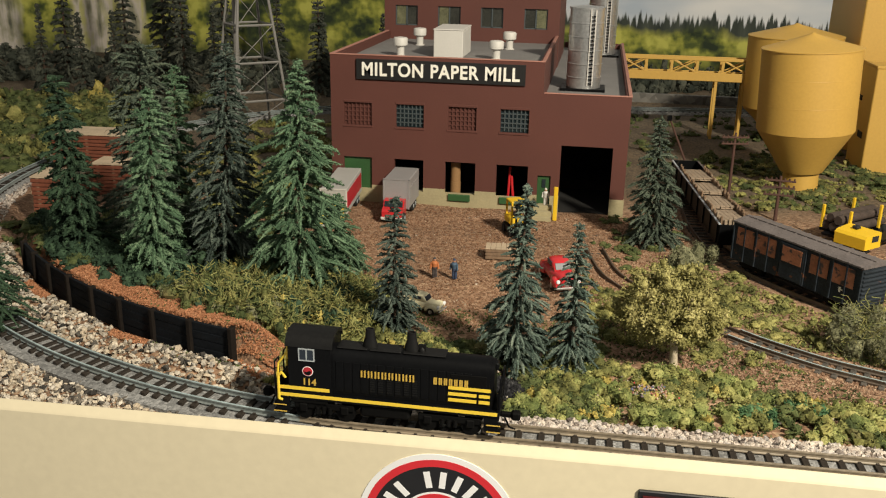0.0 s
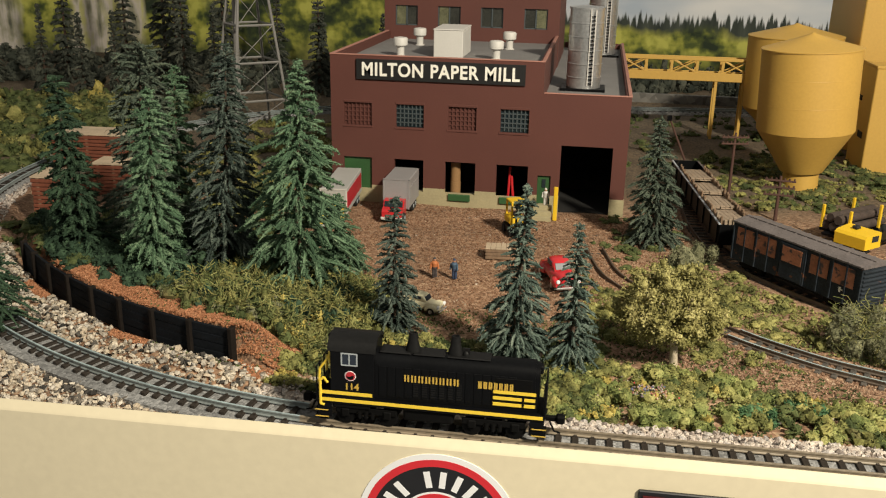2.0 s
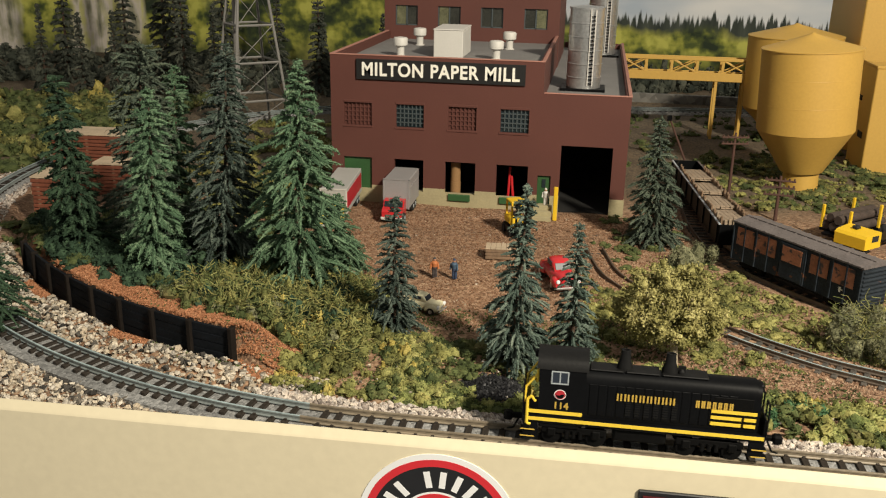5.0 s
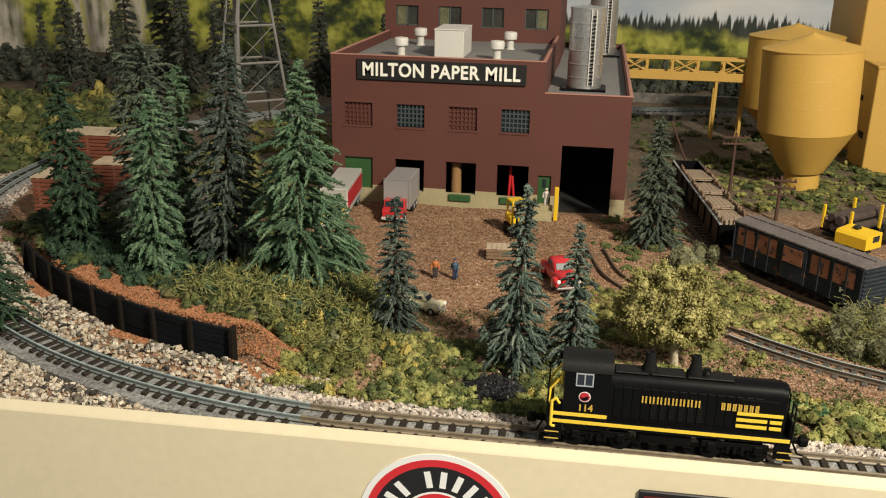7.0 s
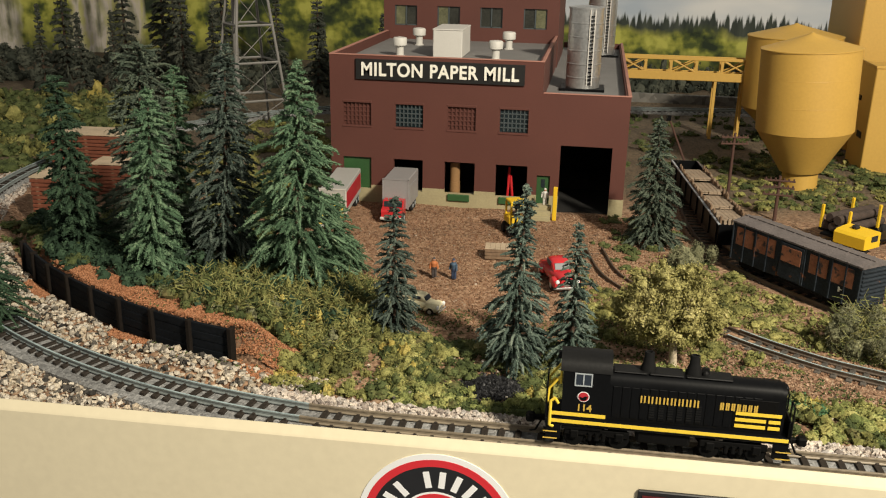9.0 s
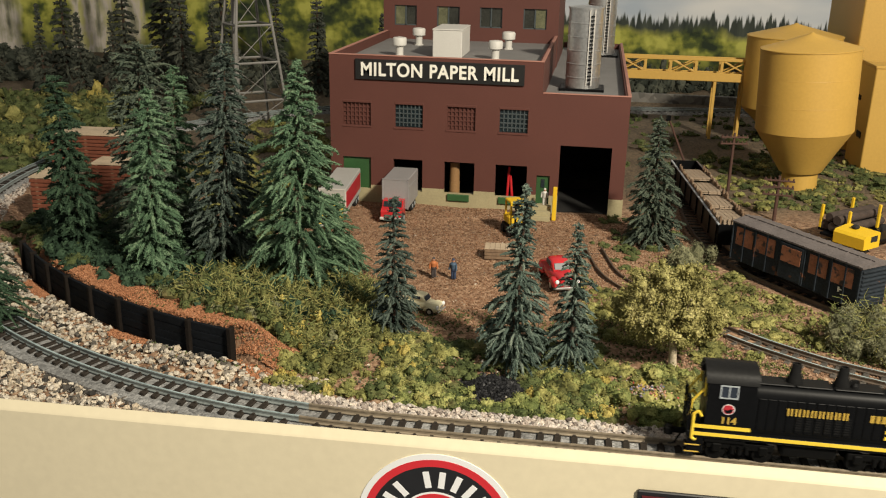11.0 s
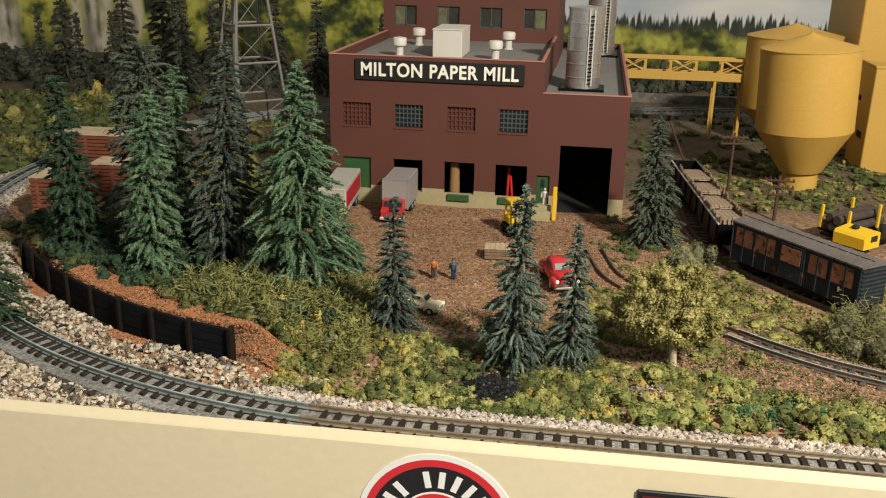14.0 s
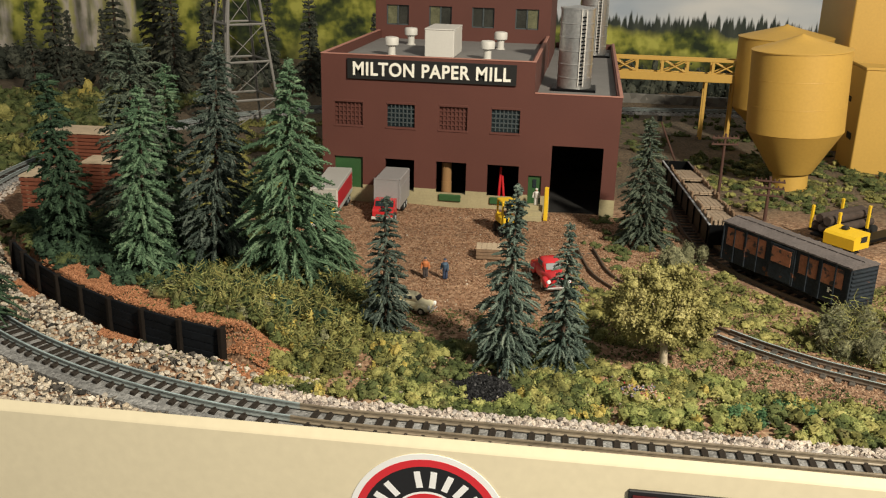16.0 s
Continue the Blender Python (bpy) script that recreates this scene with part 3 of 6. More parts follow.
def track(path, label, singles, head, tie_mat, rail_z=5.0, bed=True, steel="rail_dark"):
    th = thing("railway_track", 0, 0, 0, 0, label, "track", kind="structure")
    z = rail_z
    if bed:
        b, vs, fs = Build(), [], []
        for i, q in enumerate(path):
            d = (path[min(i + 1, len(path) - 1)] - path[max(i - 1, 0)]).normalized()
            out = min(12.5, q.y - fascia_y(q.x) - 0.4) if q.y < 420 else 9.0
            vs += [(q.x - d.y * s, q.y + d.x * s, h) for s, h in ((-9.6, -0.6), (-7.2, z - 2.9), (5.6, z - 2.9), (min(7.6, out - 0.2), 1.6), (out, 1.1), (out + 0.1, -0.6))]
        for k in range(len(path) - 1):
            fs += [(k * 6 + i, k * 6 + (i + 1) % 6, k * 6 + 6 + (i + 1) % 6, k * 6 + 6 + i) for i in range(6)]
        part("track_bed", b.add(vs, fs + [tuple(range(6)), tuple(len(vs) - 6 + i for i in range(6))]), "bed", th, "grey ballasted track bed")
    for s in (-4.75, 4.75):
        part("rail", ribbon(path, [(s - 0.65, z - 2.2), (s + 0.65, z - 2.2), (s + 0.6, z - 1.9), (s + 0.25, z - 1.6), (s + 0.25, z - 0.8),
                                   (s + 0.45, z - 0.6), (s + 0.45, z - 0.06), (s - 0.45, z - 0.06), (s - 0.45, z - 0.6), (s - 0.25, z - 0.8),
                                   (s - 0.25, z - 1.6), (s - 0.6, z - 1.9)]), steel, th)
        part("rail_head", ribbon(path, [(s - 0.4, z - 0.08), (s + 0.4, z - 0.08), (s + 0.34, z), (s - 0.34, z)]), head, th, "worn rail head")
    kinds = []
    for end in (8.0, 6.4):
        one = Build().box(-1.2, 1.2, -8.0, end, z - 4.0, z - 2.0, 0.2)
        for s in (-4.75, 4.75):
            one.box(-0.6, 0.6, s - 1.3, s + 1.2, z - 2.05, z - 1.6, 0.1)
        me = one.mesh("tie")
        me.materials.append(MAT[tie_mat])
        kinds.append(me)
    rest, run, count, rng = Build(), 0.0, 0, random.Random(4)
    for a, c in zip(path, path[1:]):
        run += (c - a).length
        if run < 6.05:
            continue
        run -= 6.05
        ang = math.degrees(math.atan2(c.y - a.y, c.x - a.x)) + rng.uniform(-1.2, 1.2)
        if singles(a) and count < 300:
            part("tie", kinds[1 if bed and a.x > -70 else 0], tie_mat, th, m=pose(a.x * MM, a.y * MM, rng.uniform(-0.12, 0.05) * MM, 0, 0, ang))
            count += 1
        else:
            rest.box(-1.15, 1.15, -6.1, 6.1, z - 4.0, z - 2.15, 0, Matrix.Translation((a.x, a.y, 0)) @ Matrix.Rotation(radians(ang), 4, "Z"))
    if rest.v:
        tagged(part("ties", rest, tie_mat, th, "far ties of the track"), kind="stuff")
    return th


def main_path():
    a = math.atan(TRACK_SLOPE)
    out = [Vector((x, 281.9 + TRACK_SLOPE * (x + 60))) for x in np.arange(478, CX + 5, -2.0)]
    for ang in np.arange(270 + math.degrees(a), 90, -0.3):
        out.append(Vector((CX + R_TRACK * math.cos(radians(ang)), CY + R_TRACK * math.sin(radians(ang)))))
    out += [Vector((x, CY + R_TRACK + 0.15 * (x - CX))) for x in np.arange(CX + 3, 478, 3.0)]
    return out


MAIN = main_path()
SIDING = spline([(6, 506), (20, 455), (64, 402), (96, 376), (126, 361), (200, 333), (330, 318), (478, 316)])
SPUR = spline([(71, 672), (70, 655), (69, 565), (86, 493), (136, 427), (190, 372), (290, 345)])


def near_track(x, y, path, step=6):
    return min((q.x - x) ** 2 + (q.y - y) ** 2 for q in path[::step]) ** 0.5


# ---- mill ----
def pierced(b, x0, x1, z0, z1, holes, y0, y1):
    """A wall between y0 and y1 with rectangular openings (x0, x1, z0, z1), in one skin."""
    xs = sorted({x0, x1, *[min(max(q, x0), x1) for h in holes for q in h[:2]]})
    zs = sorted({z0, z1, *[min(max(q, z0), z1) for h in holes for q in h[2:]]})
    nx, nz = len(xs), len(zs)

    def solid(i, j):
        if not (0 <= i < nx - 1 and 0 <= j < nz - 1):
            return False
        cx, cz = (xs[i] + xs[i + 1]) / 2, (zs[j] + zs[j + 1]) / 2
        return not any(h[0] < cx < h[1] and h[2] < cz < h[3] for h in holes)

    at = lambda i, j, k: (i * nz + j) * 2 + k
    vs = [(x, y, z) for x in xs for z in zs for y in (y0, y1)]
    fs = []
    for i in range(nx - 1):
        for j in range(nz - 1):
            if not solid(i, j):
                continue
            fs += [(at(i, j, 0), at(i + 1, j, 0), at(i + 1, j + 1, 0), at(i, j + 1, 0)), (at(i, j, 1), at(i, j + 1, 1), at(i + 1, j + 1, 1), at(i + 1, j, 1))]
            for di, dj, p, q in ((-1, 0, (i, j), (i, j + 1)), (1, 0, (i + 1, j), (i + 1, j + 1)), (0, -1, (i, j), (i + 1, j)), (0, 1, (i, j + 1), (i + 1, j + 1))):
                if not solid(i + di, j + dj):
                    fs.append((at(*p, 0), at(*q, 0), at(*q, 1), at(*p, 1)))
    return b.add(vs, fs)


WIN_X = [(-162.8, -144.0), (-127.6, -109.1), (-92.8, -74.4), (-58.7, -40.3)]
DOCK_X = [(-163.5, -144.1), (-128.8, -109.0), (-94.4, -74.1), (-60.2, -39.4)]


def mill():
    th = thing("mill_building", 0, 0, 0, 0, "dark red paper mill with loading docks and flat grey roofs", "building")
    F, L, M, Rr = 577.0, -171.7, -32.0, 23.3
    holes = [(a, c, 51.3, 66.3) for a, c in WIN_X] + [(a, c, 8.3, 29.8) for a, c in DOCK_X] + [(-33.0, -24.4, 5.0, 24.2), (-18.7, 14.2, -1, 44.8)]
    low = [(x0, x1, max(z0, 11.0), z1) for x0, x1, z0, z1 in holes if z1 > 11]
    front = pierced(Build(), L, Rr, 11.0, 97.0, low + [(M, Rr + 1, 77.5, 98)], F, F + 3.2)
    part("front_wall", front, "brick_red", th)
    base = pierced(Build(), L - 0.3, Rr + 0.3, -1.0, 11.0, [(x0, x1, z0, min(z1, 11.0)) for x0, x1, z0, z1 in holes if z0 < 11], F - 0.5, F + 3.0)
    part("foundation", base, "cream_base", th, "cream concrete foundation band")
    for q in ((L, L + 3, F + 3.2, 742, -1, 97), (M - 3, M, F + 3.2, 742, 72, 97), (Rr - 3, Rr, F + 3.2, 892, -1, 77.5), (M, Rr, 892, 895, -1, 77.5)):
        part("side_wall", Build().box(*q), "brick_red", th)
    part("roof", Build().box(L + 3, M - 3, F + 3.2, 742, 88.5, 91.2), "roof_grey", th, "flat grey roof")
    part("roof", Build().box(M, Rr - 3, F + 3.2, 892, 70.0, 72.6), "roof_grey", th, "flat grey lower roof")
    for a in ((L - 0.4, M + 0.3, F - 0.4, F + 2.2, 97.0, 97.8), (L - 0.4, L + 2.0, F + 2.2, 742, 97.0, 97.8), (M - 2.0, M + 0.3, F + 2.2, 742, 97.0, 97.8),
              (M + 0.3, Rr + 0.4, F - 0.4, F + 2.0, 77.5, 78.3), (Rr - 2, Rr + 0.4, F + 2.0, 895, 77.5, 78.3)):
        part("coping", Build().box(*a, 0.25), "coping", th, "pale red parapet coping")
    # tall rear block
    up = [(-164.6, -146.2, 102.0, 117.8), (-129.5, -111.0, 102.0, 117.8), (-94.5, -76.5, 102.0, 117.8), (-59.6, -41.0, 102.0, 117.8)]
    rear = pierced(Build(), L - 2, M + 0.6, -1, 150, up + [], 742, 745.5)
    part("rear_wall", rear, "brick_red", th)
    for q in ((L - 2, L + 1, 745.5, 860, -1, 150), (M - 2.4, M + 0.6, 745.5, 860, -1, 150), (L + 1, M - 2.4, 857, 860, -1, 150), (L + 1, M - 2.4, 745.5, 857, 146, 149)):
        part("rear_wall", Build().box(*q), "brick_red", th)
    for k, (a, c, z0, z1) in enumerate(up):
        w = part("window", Build().box(a, c, 744.2, 744.8, z0, z1), "glass_back", th, "dull reflecting window")
        f = Build().box(a, a + 0.8, 743.2, 744.4, z0, z1).box(c - 0.8, c, 743.2, 744.4, z0, z1).box((a + c) / 2 - 0.5, (a + c) / 2 + 0.5, 743.2, 744.4, z0, z1)
        f.box(a + 0.8, c - 0.8, 743.2, 744.4, z0, z0 + 0.8)
        part("window_frame", f, "grey_mullion", w)
        # one half pane per window gets a painted pale reflection
        if k != 2:
            mid = (a + c) / 2
            part("pane", Build().box(*((mid + 0.6, c - 0.9) if k == 3 else (a + 0.9, mid - 0.6)), 743.9, 744.15, z0 + 0.9, z1 - 0.2), "pane_pale", w, "half pane coloured pale as a reflection")
    # upper windows of the front
    for k, (a, c) in enumerate(WIN_X):
        red = k in (0, 2)
        w = part("window", Build().box(a, c, F + 2.0, F + 2.6, 51.3, 66.3), "brick_red" if red else "glass_dark", th, "bricked-up red window" if red else "dark multi-pane window")
        bars = Build()
        for i in range(1, 7):
            x = a + (c - a) * i / 7
            bars.box(x - 0.35, x + 0.35, F + 1.0, F + 2.0, 52.0, 66.3)
        for j in range(1, 5):
            z = 51.3 + 15 * j / 5
            bars.box(a, c, F + 1.15, F + 2.0, z - 0.35, z + 0.35)
        part("glazing_grid", bars, "brick_red" if red else "grey_mullion", w)
        part("window_sill", Build().box(a - 0.8, c + 0.8, F - 0.5, F + 1.0, 50.0, 51.2, 0.2), "brick_red", w)
        part("lintel", Build().box(a - 0.5, c + 0.5, F - 0.2, F + 0.6, 66.3, 68.0, 0.2), "brick_red", w)
    # loading docks
    part("roller_door", Build().box(DOCK_X[0][0], DOCK_X[0][1], F + 2.0, F + 2.8, 8.3, 29.8), "green_paint", th, "green closed dock door")
    for k in (2, 3):
        a, c = DOCK_X[k]
        part("dock_bumper", Build().box(a + 2.5, c - 3.0, F - 2.0, F - 0.4, 3.6, 8.2, 0.4), "green_paint", th, "green dock bumper")
    d = part("side_door", Build().box(-33.0, -24.4, F + 1.6, F + 2.4, 5.0, 24.2, 0.1), "green_paint", th, "small green door with a pane")
    part("pane", Build().box(-30.0, -27.6, F + 1.2, F + 1.7, 16, 21.5), "glass_dark", d)
    # inner walls and floor carry the docks' shade in their colour
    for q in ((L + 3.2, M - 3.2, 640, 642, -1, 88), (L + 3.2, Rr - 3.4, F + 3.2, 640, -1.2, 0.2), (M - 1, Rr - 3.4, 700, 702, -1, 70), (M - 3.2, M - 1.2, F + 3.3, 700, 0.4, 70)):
        part("interior_wall", Build().box(*q), "dark", th, "inside of the mill, coloured near-black for shade")
    # sign
    sg = part("sign_board", Build().box(-153.8, -43.8, F - 1.6, F - 0.2, 81.9, 95.0, 0.2), "black_sign", th, "black board with white letters")
    cu = bpy.data.curves.new("lettering", "FONT")
    cu.body, cu.align_x, cu.align_y, cu.size, cu.extrude, cu.space_character, cu.space_word, cu.offset = "MILTON PAPER MILL", "CENTER", "CENTER", 0.0118, 0.0003, 1.10, 1.0, 0.00029
    tmp = new("lettering", cu)
    bpy.context.view_layer.update()
    me = bpy.data.meshes.new_from_object(tmp.evaluated_get(bpy.context.evaluated_depsgraph_get()))
    wide = max(v.co.x for v in me.vertices) - min(v.co.x for v in me.vertices)
    for v in me.vertices:
        v.co.x *= 0.1025 / wide
    bpy.data.objects.remove(tmp)
    part("lettering", me, "letter_white", sg, "white capital letters", m=pose(-98.9 * MM, (F - 1.9) * MM, 88.3 * MM, 90, 0, 0))
    return th


def roof_gear():
    def vent(x, y, z):
        t = thing("roof_vent", x, y, z, 0, "off-white mushroom roof vent on the flat roof", "vent", "roof vents")
        part("pipe", Build().lathe([(3.6, 0), (3.6, 0.6), (2.7, 0.7), (2.7, 7.5)], 18), "white_plastic", t, smooth=True)
        part("cap", Build().lathe([(3.0, 6.6), (4.9, 7.6), (5.0, 12.0), (4.4, 12.8), (0.1, 13.4)], 20), "white_plastic", t, smooth=True)
    for x, y in ((-135.7, 628), (-136, 700), (-68.5, 628), (-66, 694)):
        vent(x, y, 91.2)
    t = thing("roof_unit", -102.2, 648, 91.2, 0, "white box-shaped ventilation unit on the roof", "ventilation unit")
    part("casing", Build().box(-10.3, 10.3, -20, 20, 0, 18.5, 0.5), "white_plastic", t)
    part("lid", Build().box(-10.6, 10.6, -20.3, 20.3, 18.5, 19.4, 0.3), "white_plastic", t)

    def tank(x, y, r, h):
        t = thing("silver_tank", x, y, 72.6, 0, "tall silver metal tank standing on the lower roof", "tank", "roof tanks")
        part("base_slab", Build().box(-r - 3.5, r + 3.5, -r - 1, r + 1, 0, 1.8, 0.3), "loco_black", t, "black base slab")
        prof = [(r, 1.8)]
        for k in range(1, int(h / 9)):
            prof += [(r, k * 9 - 0.5), (r + 0.35, k * 9 - 0.3), (r + 0.35, k * 9 + 0.3), (r, k * 9 + 0.5)]
        part("shell", Build().lathe(prof + [(r, h), (r + 0.5, h), (r + 0.5, h + 1.2), (r - 0.4, h + 1.2), (0.5, h + 2.6)], 40), "silver", t, smooth=True)
        cx, cy = (r + 1.4) * math.sin(0.35), -(r + 1.4) * math.cos(0.35)
        lad = part("ladder", Build().box(cx - 2.0, cx - 1.3, cy - 0.3, cy + 0.3, 4, h).box(cx + 1.3, cx + 2.0, cy - 0.3, cy + 0.3, 4, h), "white_plastic", t, "pale metal ladder with dark rungs")
        rung = Build()
        for k in range(int((h - 6) / 2.6)):
            rung.box(cx - 1.6, cx + 1.6, cy - 0.2, cy + 0.9, 5 + 2.6 * k, 5.9 + 2.6 * k)
        tagged(part("rungs", rung, "loco_black", lad, "dark ladder rungs"), kind="stuff")
    tank(-8.5, 636, 11.6, 54)
    tank(2.5, 838, 12.5, 82)


# ---- locomotive: its own origin is on the rail top at mid-length; it heads along +x ----
def locomotive():
    t = thing("diesel_switcher", 0, TRACK_Y, 5.0, 0, "black diesel switcher with yellow stripes and gold lettering", "locomotive")
    part("deck", Build().box(-38.5, 38.0, -9.2, 9.2, 7.2, 9.6, 0.3), "loco_black", t)
    part("sill_stripe", Build().box(-36.8, 37.6, -9.5, -9.18, 8.3, 9.5), "stripe", t, "yellow stripe along the sill")
    part("sill_stripe", Build().box(-36.8, 37.6, 9.18, 9.5, 8.3, 9.5), "stripe", t, "yellow stripe along the sill")
    # cab
    arch = [(-8.8, 9.6), (8.8, 9.6), (8.8, 28.0), (8.0, 29.5), (6.0, 30.9), (3.0, 31.7), (0, 31.9), (-3.0, 31.7), (-6.0, 30.9), (-8.0, 29.5), (-8.8, 28.0)]
    cab = part("cab", Build().prism(arch, "x", -33.4, -18.6), "loco_black", t)
    roof = [(-9.2, 27.6), (-8.4, 29.8), (-6.2, 31.3), (-3.1, 32.1), (0, 32.4), (3.1, 32.1), (6.2, 31.3), (8.4, 29.8), (9.2, 27.6), (8.7, 27.6), (7.9, 29.3), (0, 31.7), (-7.9, 29.3), (-8.7, 27.6)]
    part("cab_roof", Build().prism(roof, "x", -34.3, -18.0), "loco_roof", t, "rounded dull black cab roof", smooth=True)
    for s in (-1, 1):
        y = 8.85 * s
        w = part("cab_window", Build().box(-29.6, -24.2, min(y, y + 0.1 * s), max(y, y + 0.1 * s), 22.6, 27.0), "cab_glass", cab)
        f = Build()
        for a, c, z0, z1 in ((-29.7, -24.1, 26.8, 27.2), (-29.7, -24.1, 22.4, 22.8), (-29.7, -29.3, 22.8, 26.8), (-24.5, -24.1, 22.8, 26.8), (-27.1, -26.7, 22.8, 26.8)):
            f.box(a, c, min(y, y + 0.3 * s), max(y, y + 0.3 * s), z0, z1)
        part("window_frame", f, "frame_grey", w, "pale grey window frame")
    for x, z0 in ((-33.5, 21.0), ):
        for y in (-5.4, 2.2):
            part("end_window", Build().box(x - 0.15, x, y, y + 3.2, z0, z0 + 6), "cab_glass", cab)
    disc = Matrix.Translation((-26.6, -8.82, 18.5)) @ Matrix.Rotation(radians(90), 4, "X")
    h = part("herald", Build().lathe([(1.9, 0), (1.9, 0.12), (0.2, 0.14)], 24, disc), "logo_white", cab, "round red and black emblem with a pale ring")
    part("field", Build().lathe([(1.65, 0.1), (1.65, 0.22), (0.2, 0.24)], 24, disc), "herald_red", h)
    part("half", Build().prism([(-28.0, 18.5), (-27.4, 17.4), (-26.6, 17.1), (-25.8, 17.4), (-25.2, 18.5), (-26.0, 18.8), (-26.9, 18.2)], "y", -9.15, -9.07), "loco_black", h)
    # number below the emblem
    cu = bpy.data.curves.new("number", "FONT")
    cu.body, cu.align_x, cu.size, cu.extrude, cu.offset = "114", "CENTER", 0.0035, 0.00008, 0.00008
    tmp = new("number", cu)
    bpy.context.view_layer.update()
    me = bpy.data.meshes.new_from_object(tmp.evaluated_get(bpy.context.evaluated_depsgraph_get()))
    bpy.data.objects.remove(tmp)
    part("number", me, "gold", cab, "gold unit number", m=pose(-26.2 * MM, -8.95 * MM, 13.2 * MM, 90, 0, 0))
    part("cab_stripe", Build().box(-36.6, -19.2, -9.0, -8.78, 10.9, 12.2), "stripe", cab, "yellow stripe on the cab side")
    # hood
    hood = [(-6.6, 9.6), (6.6, 9.6), (6.6, 22.4), (6.3, 23.8), (5.5, 25.1), (4.3, 26.0), (2.6, 26.6), (0, 26.8), (-2.6, 26.6), (-4.3, 26.0), (-5.5, 25.1), (-6.3, 23.8), (-6.6, 22.4)]
    hd = part("hood", Build().prism(hood, "x", -18.6, 34.6), "loco_black", t, smooth=True)
    part("nose", Build().prism([(u * 0.93, 9.6 + (v - 9.6) * 0.97) for u, v in hood], "x", 34.6, 36.0), "loco_black", hd, smooth=True)
    top = Build()
    for a, c in ((-17.5, -7.0), (-6.2, 4.4), (5.2, 19.5)):
        top.box(a, c, -4.0, 4.0, 26.6, 27.15, 0.2)
    part("hood_hatch", top, "loco_roof", hd, "dull black roof hatches")
    door = Build().box(0, 2.5, -0.18, 0.18, 11.0, 22.6, 0.12).mesh("hood_door")
    for k in range(16):
        for s in (-1, 1):
            part("hood_door", door, "loco_black", hd, m=pose((-17.4 + 2.9 * k) * MM, 6.66 * s * MM, 0))
    lou = Build()
    for k in range(6):
        for s in (-1, 1):
            for j in range(7):
                lou.box(-5.6 + 2.9 * k, -3.9 + 2.9 * k, *sorted((6.8 * s, 7.05 * s)), 12.0 + 0.9 * j, 12.5 + 0.9 * j)
    part("louvre", lou, "loco_roof", hd)
    part("radiator_grille", Build().box(21.5, 33.6, -7.05, -6.6, 13.5, 22.0, 0.2).box(21.5, 33.6, 6.6, 7.05, 13.5, 22.0, 0.2), "underframe", hd)
    for z in (16.2, 13.9, 11.6):
        for a, c in (((21.0, 35.0),) if z > 16 else ((21.0, 30.4), (31.2, 34.8))):
            part("hood_stripe", Build().box(a, c, -7.35, -7.0, z, z + 1.15), "stripe", hd, "yellow stripe on the hood side")
    for x in (-6.6, 7.6):
        part("exhaust_stack", Build().lathe([(2.7, 26.3), (2.5, 28.2), (1.75, 30.6), (1.5, 33.9), (1.1, 33.9), (1.0, 29)], 16,
                                            Matrix.Translation((x, 0, 0))), "loco_roof", t, "tapered black exhaust stack", smooth=True)
    part("bell", Build().lathe([(1.1, 27.0), (0.9, 28.0), (0.4, 28.8)], 12, Matrix.Translation((11.2, -1.2, 0))).box(10.0, 12.4, -0.4, 0.4, 26.7, 29.6), "loco_roof", t)
    part("headlight", Build().box(35.2, 37.0, -2.2, 2.2, 22.8, 25.8, 0.5), "loco_black", t)
    part("headlight", Build().box(-35.4, -34.0, -1.6, 1.6, 29.0, 31.4, 0.4), "loco_black", t)
    # road name as plain bars, one for each letter
    rngs = [(-8.6, 8), (16.0, 7)]
    for x0, n in rngs:
        for k in range(n):
            x = x0 + 2.36 * k if n == 8 else x0 + 1.72 * k
            w = 1.7 if n == 8 else 1.25
            z0 = 17.5
            lab = Build().box(x, x + 0.5, -7.3, -6.84, z0, z0 + 2.5).box(x + w - 0.62, x + w - 0.12, -7.3, -6.84, z0, z0 + 2.5)
            part("letter_bar", lab, "gold", hd, "gold lettering bar")
    # end platforms, steps and rails
    for e in (-1, 1):
        x = 38.2 * e
        part("end_plate", Build().box(*sorted((x, x - 0.9 * e)), -8.6, 8.6, 6.0, 15.5 if e > 0 else 14.0, 0.3), "loco_black", t)
        part("coupler", Build().box(*sorted((x, x + 4.2 * e)), -1.0, 1.0, 4.6, 6.4, 0.3).box(*sorted((x + 3.6 * e, x + 6.6 * e)), -2.2, 1.6, 4.0, 7.2, 0.6), "underframe", t, "black knuckle coupler")
        part("air_hose", Build().rod((x + 1.5 * e, -3.5, 6), (x + 3.2 * e, -3.8, 2.2), 0.35).rod((x + 3.2 * e, -3.8, 2.2), (x + 5.2 * e, -3.5, 1.6), 0.35), "underframe", t)
        for s in (-1, 1):
            st = part("step_well", Build().box(*sorted((x - 0.6 * e, x - 5.0 * e)), *sorted((8.4 * s, 9.1 * s)), 2.0, 7.2).box(*sorted((x - 0.6 * e, x - 0.2 * e)), *sorted((6.0 * s, 9.1 * s)), 2.0, 7.2), "loco_black", t)
            for z in (2.0, 4.6):
                part("step_tread", Build().box(*sorted((x + 0.6 * e, x - 4.6 * e)), *sorted((6.4 * s, 9.7 * s)), z, z + 0.4), "underframe", st)
                part("tread_edge", Build().box(*sorted((x + 0.6 * e, x - 4.0 * e)), *sorted((9.7 * s, 9.95 * s)), z, z + 0.35), "gold", st, "dull yellow step edge")
        h = Build()
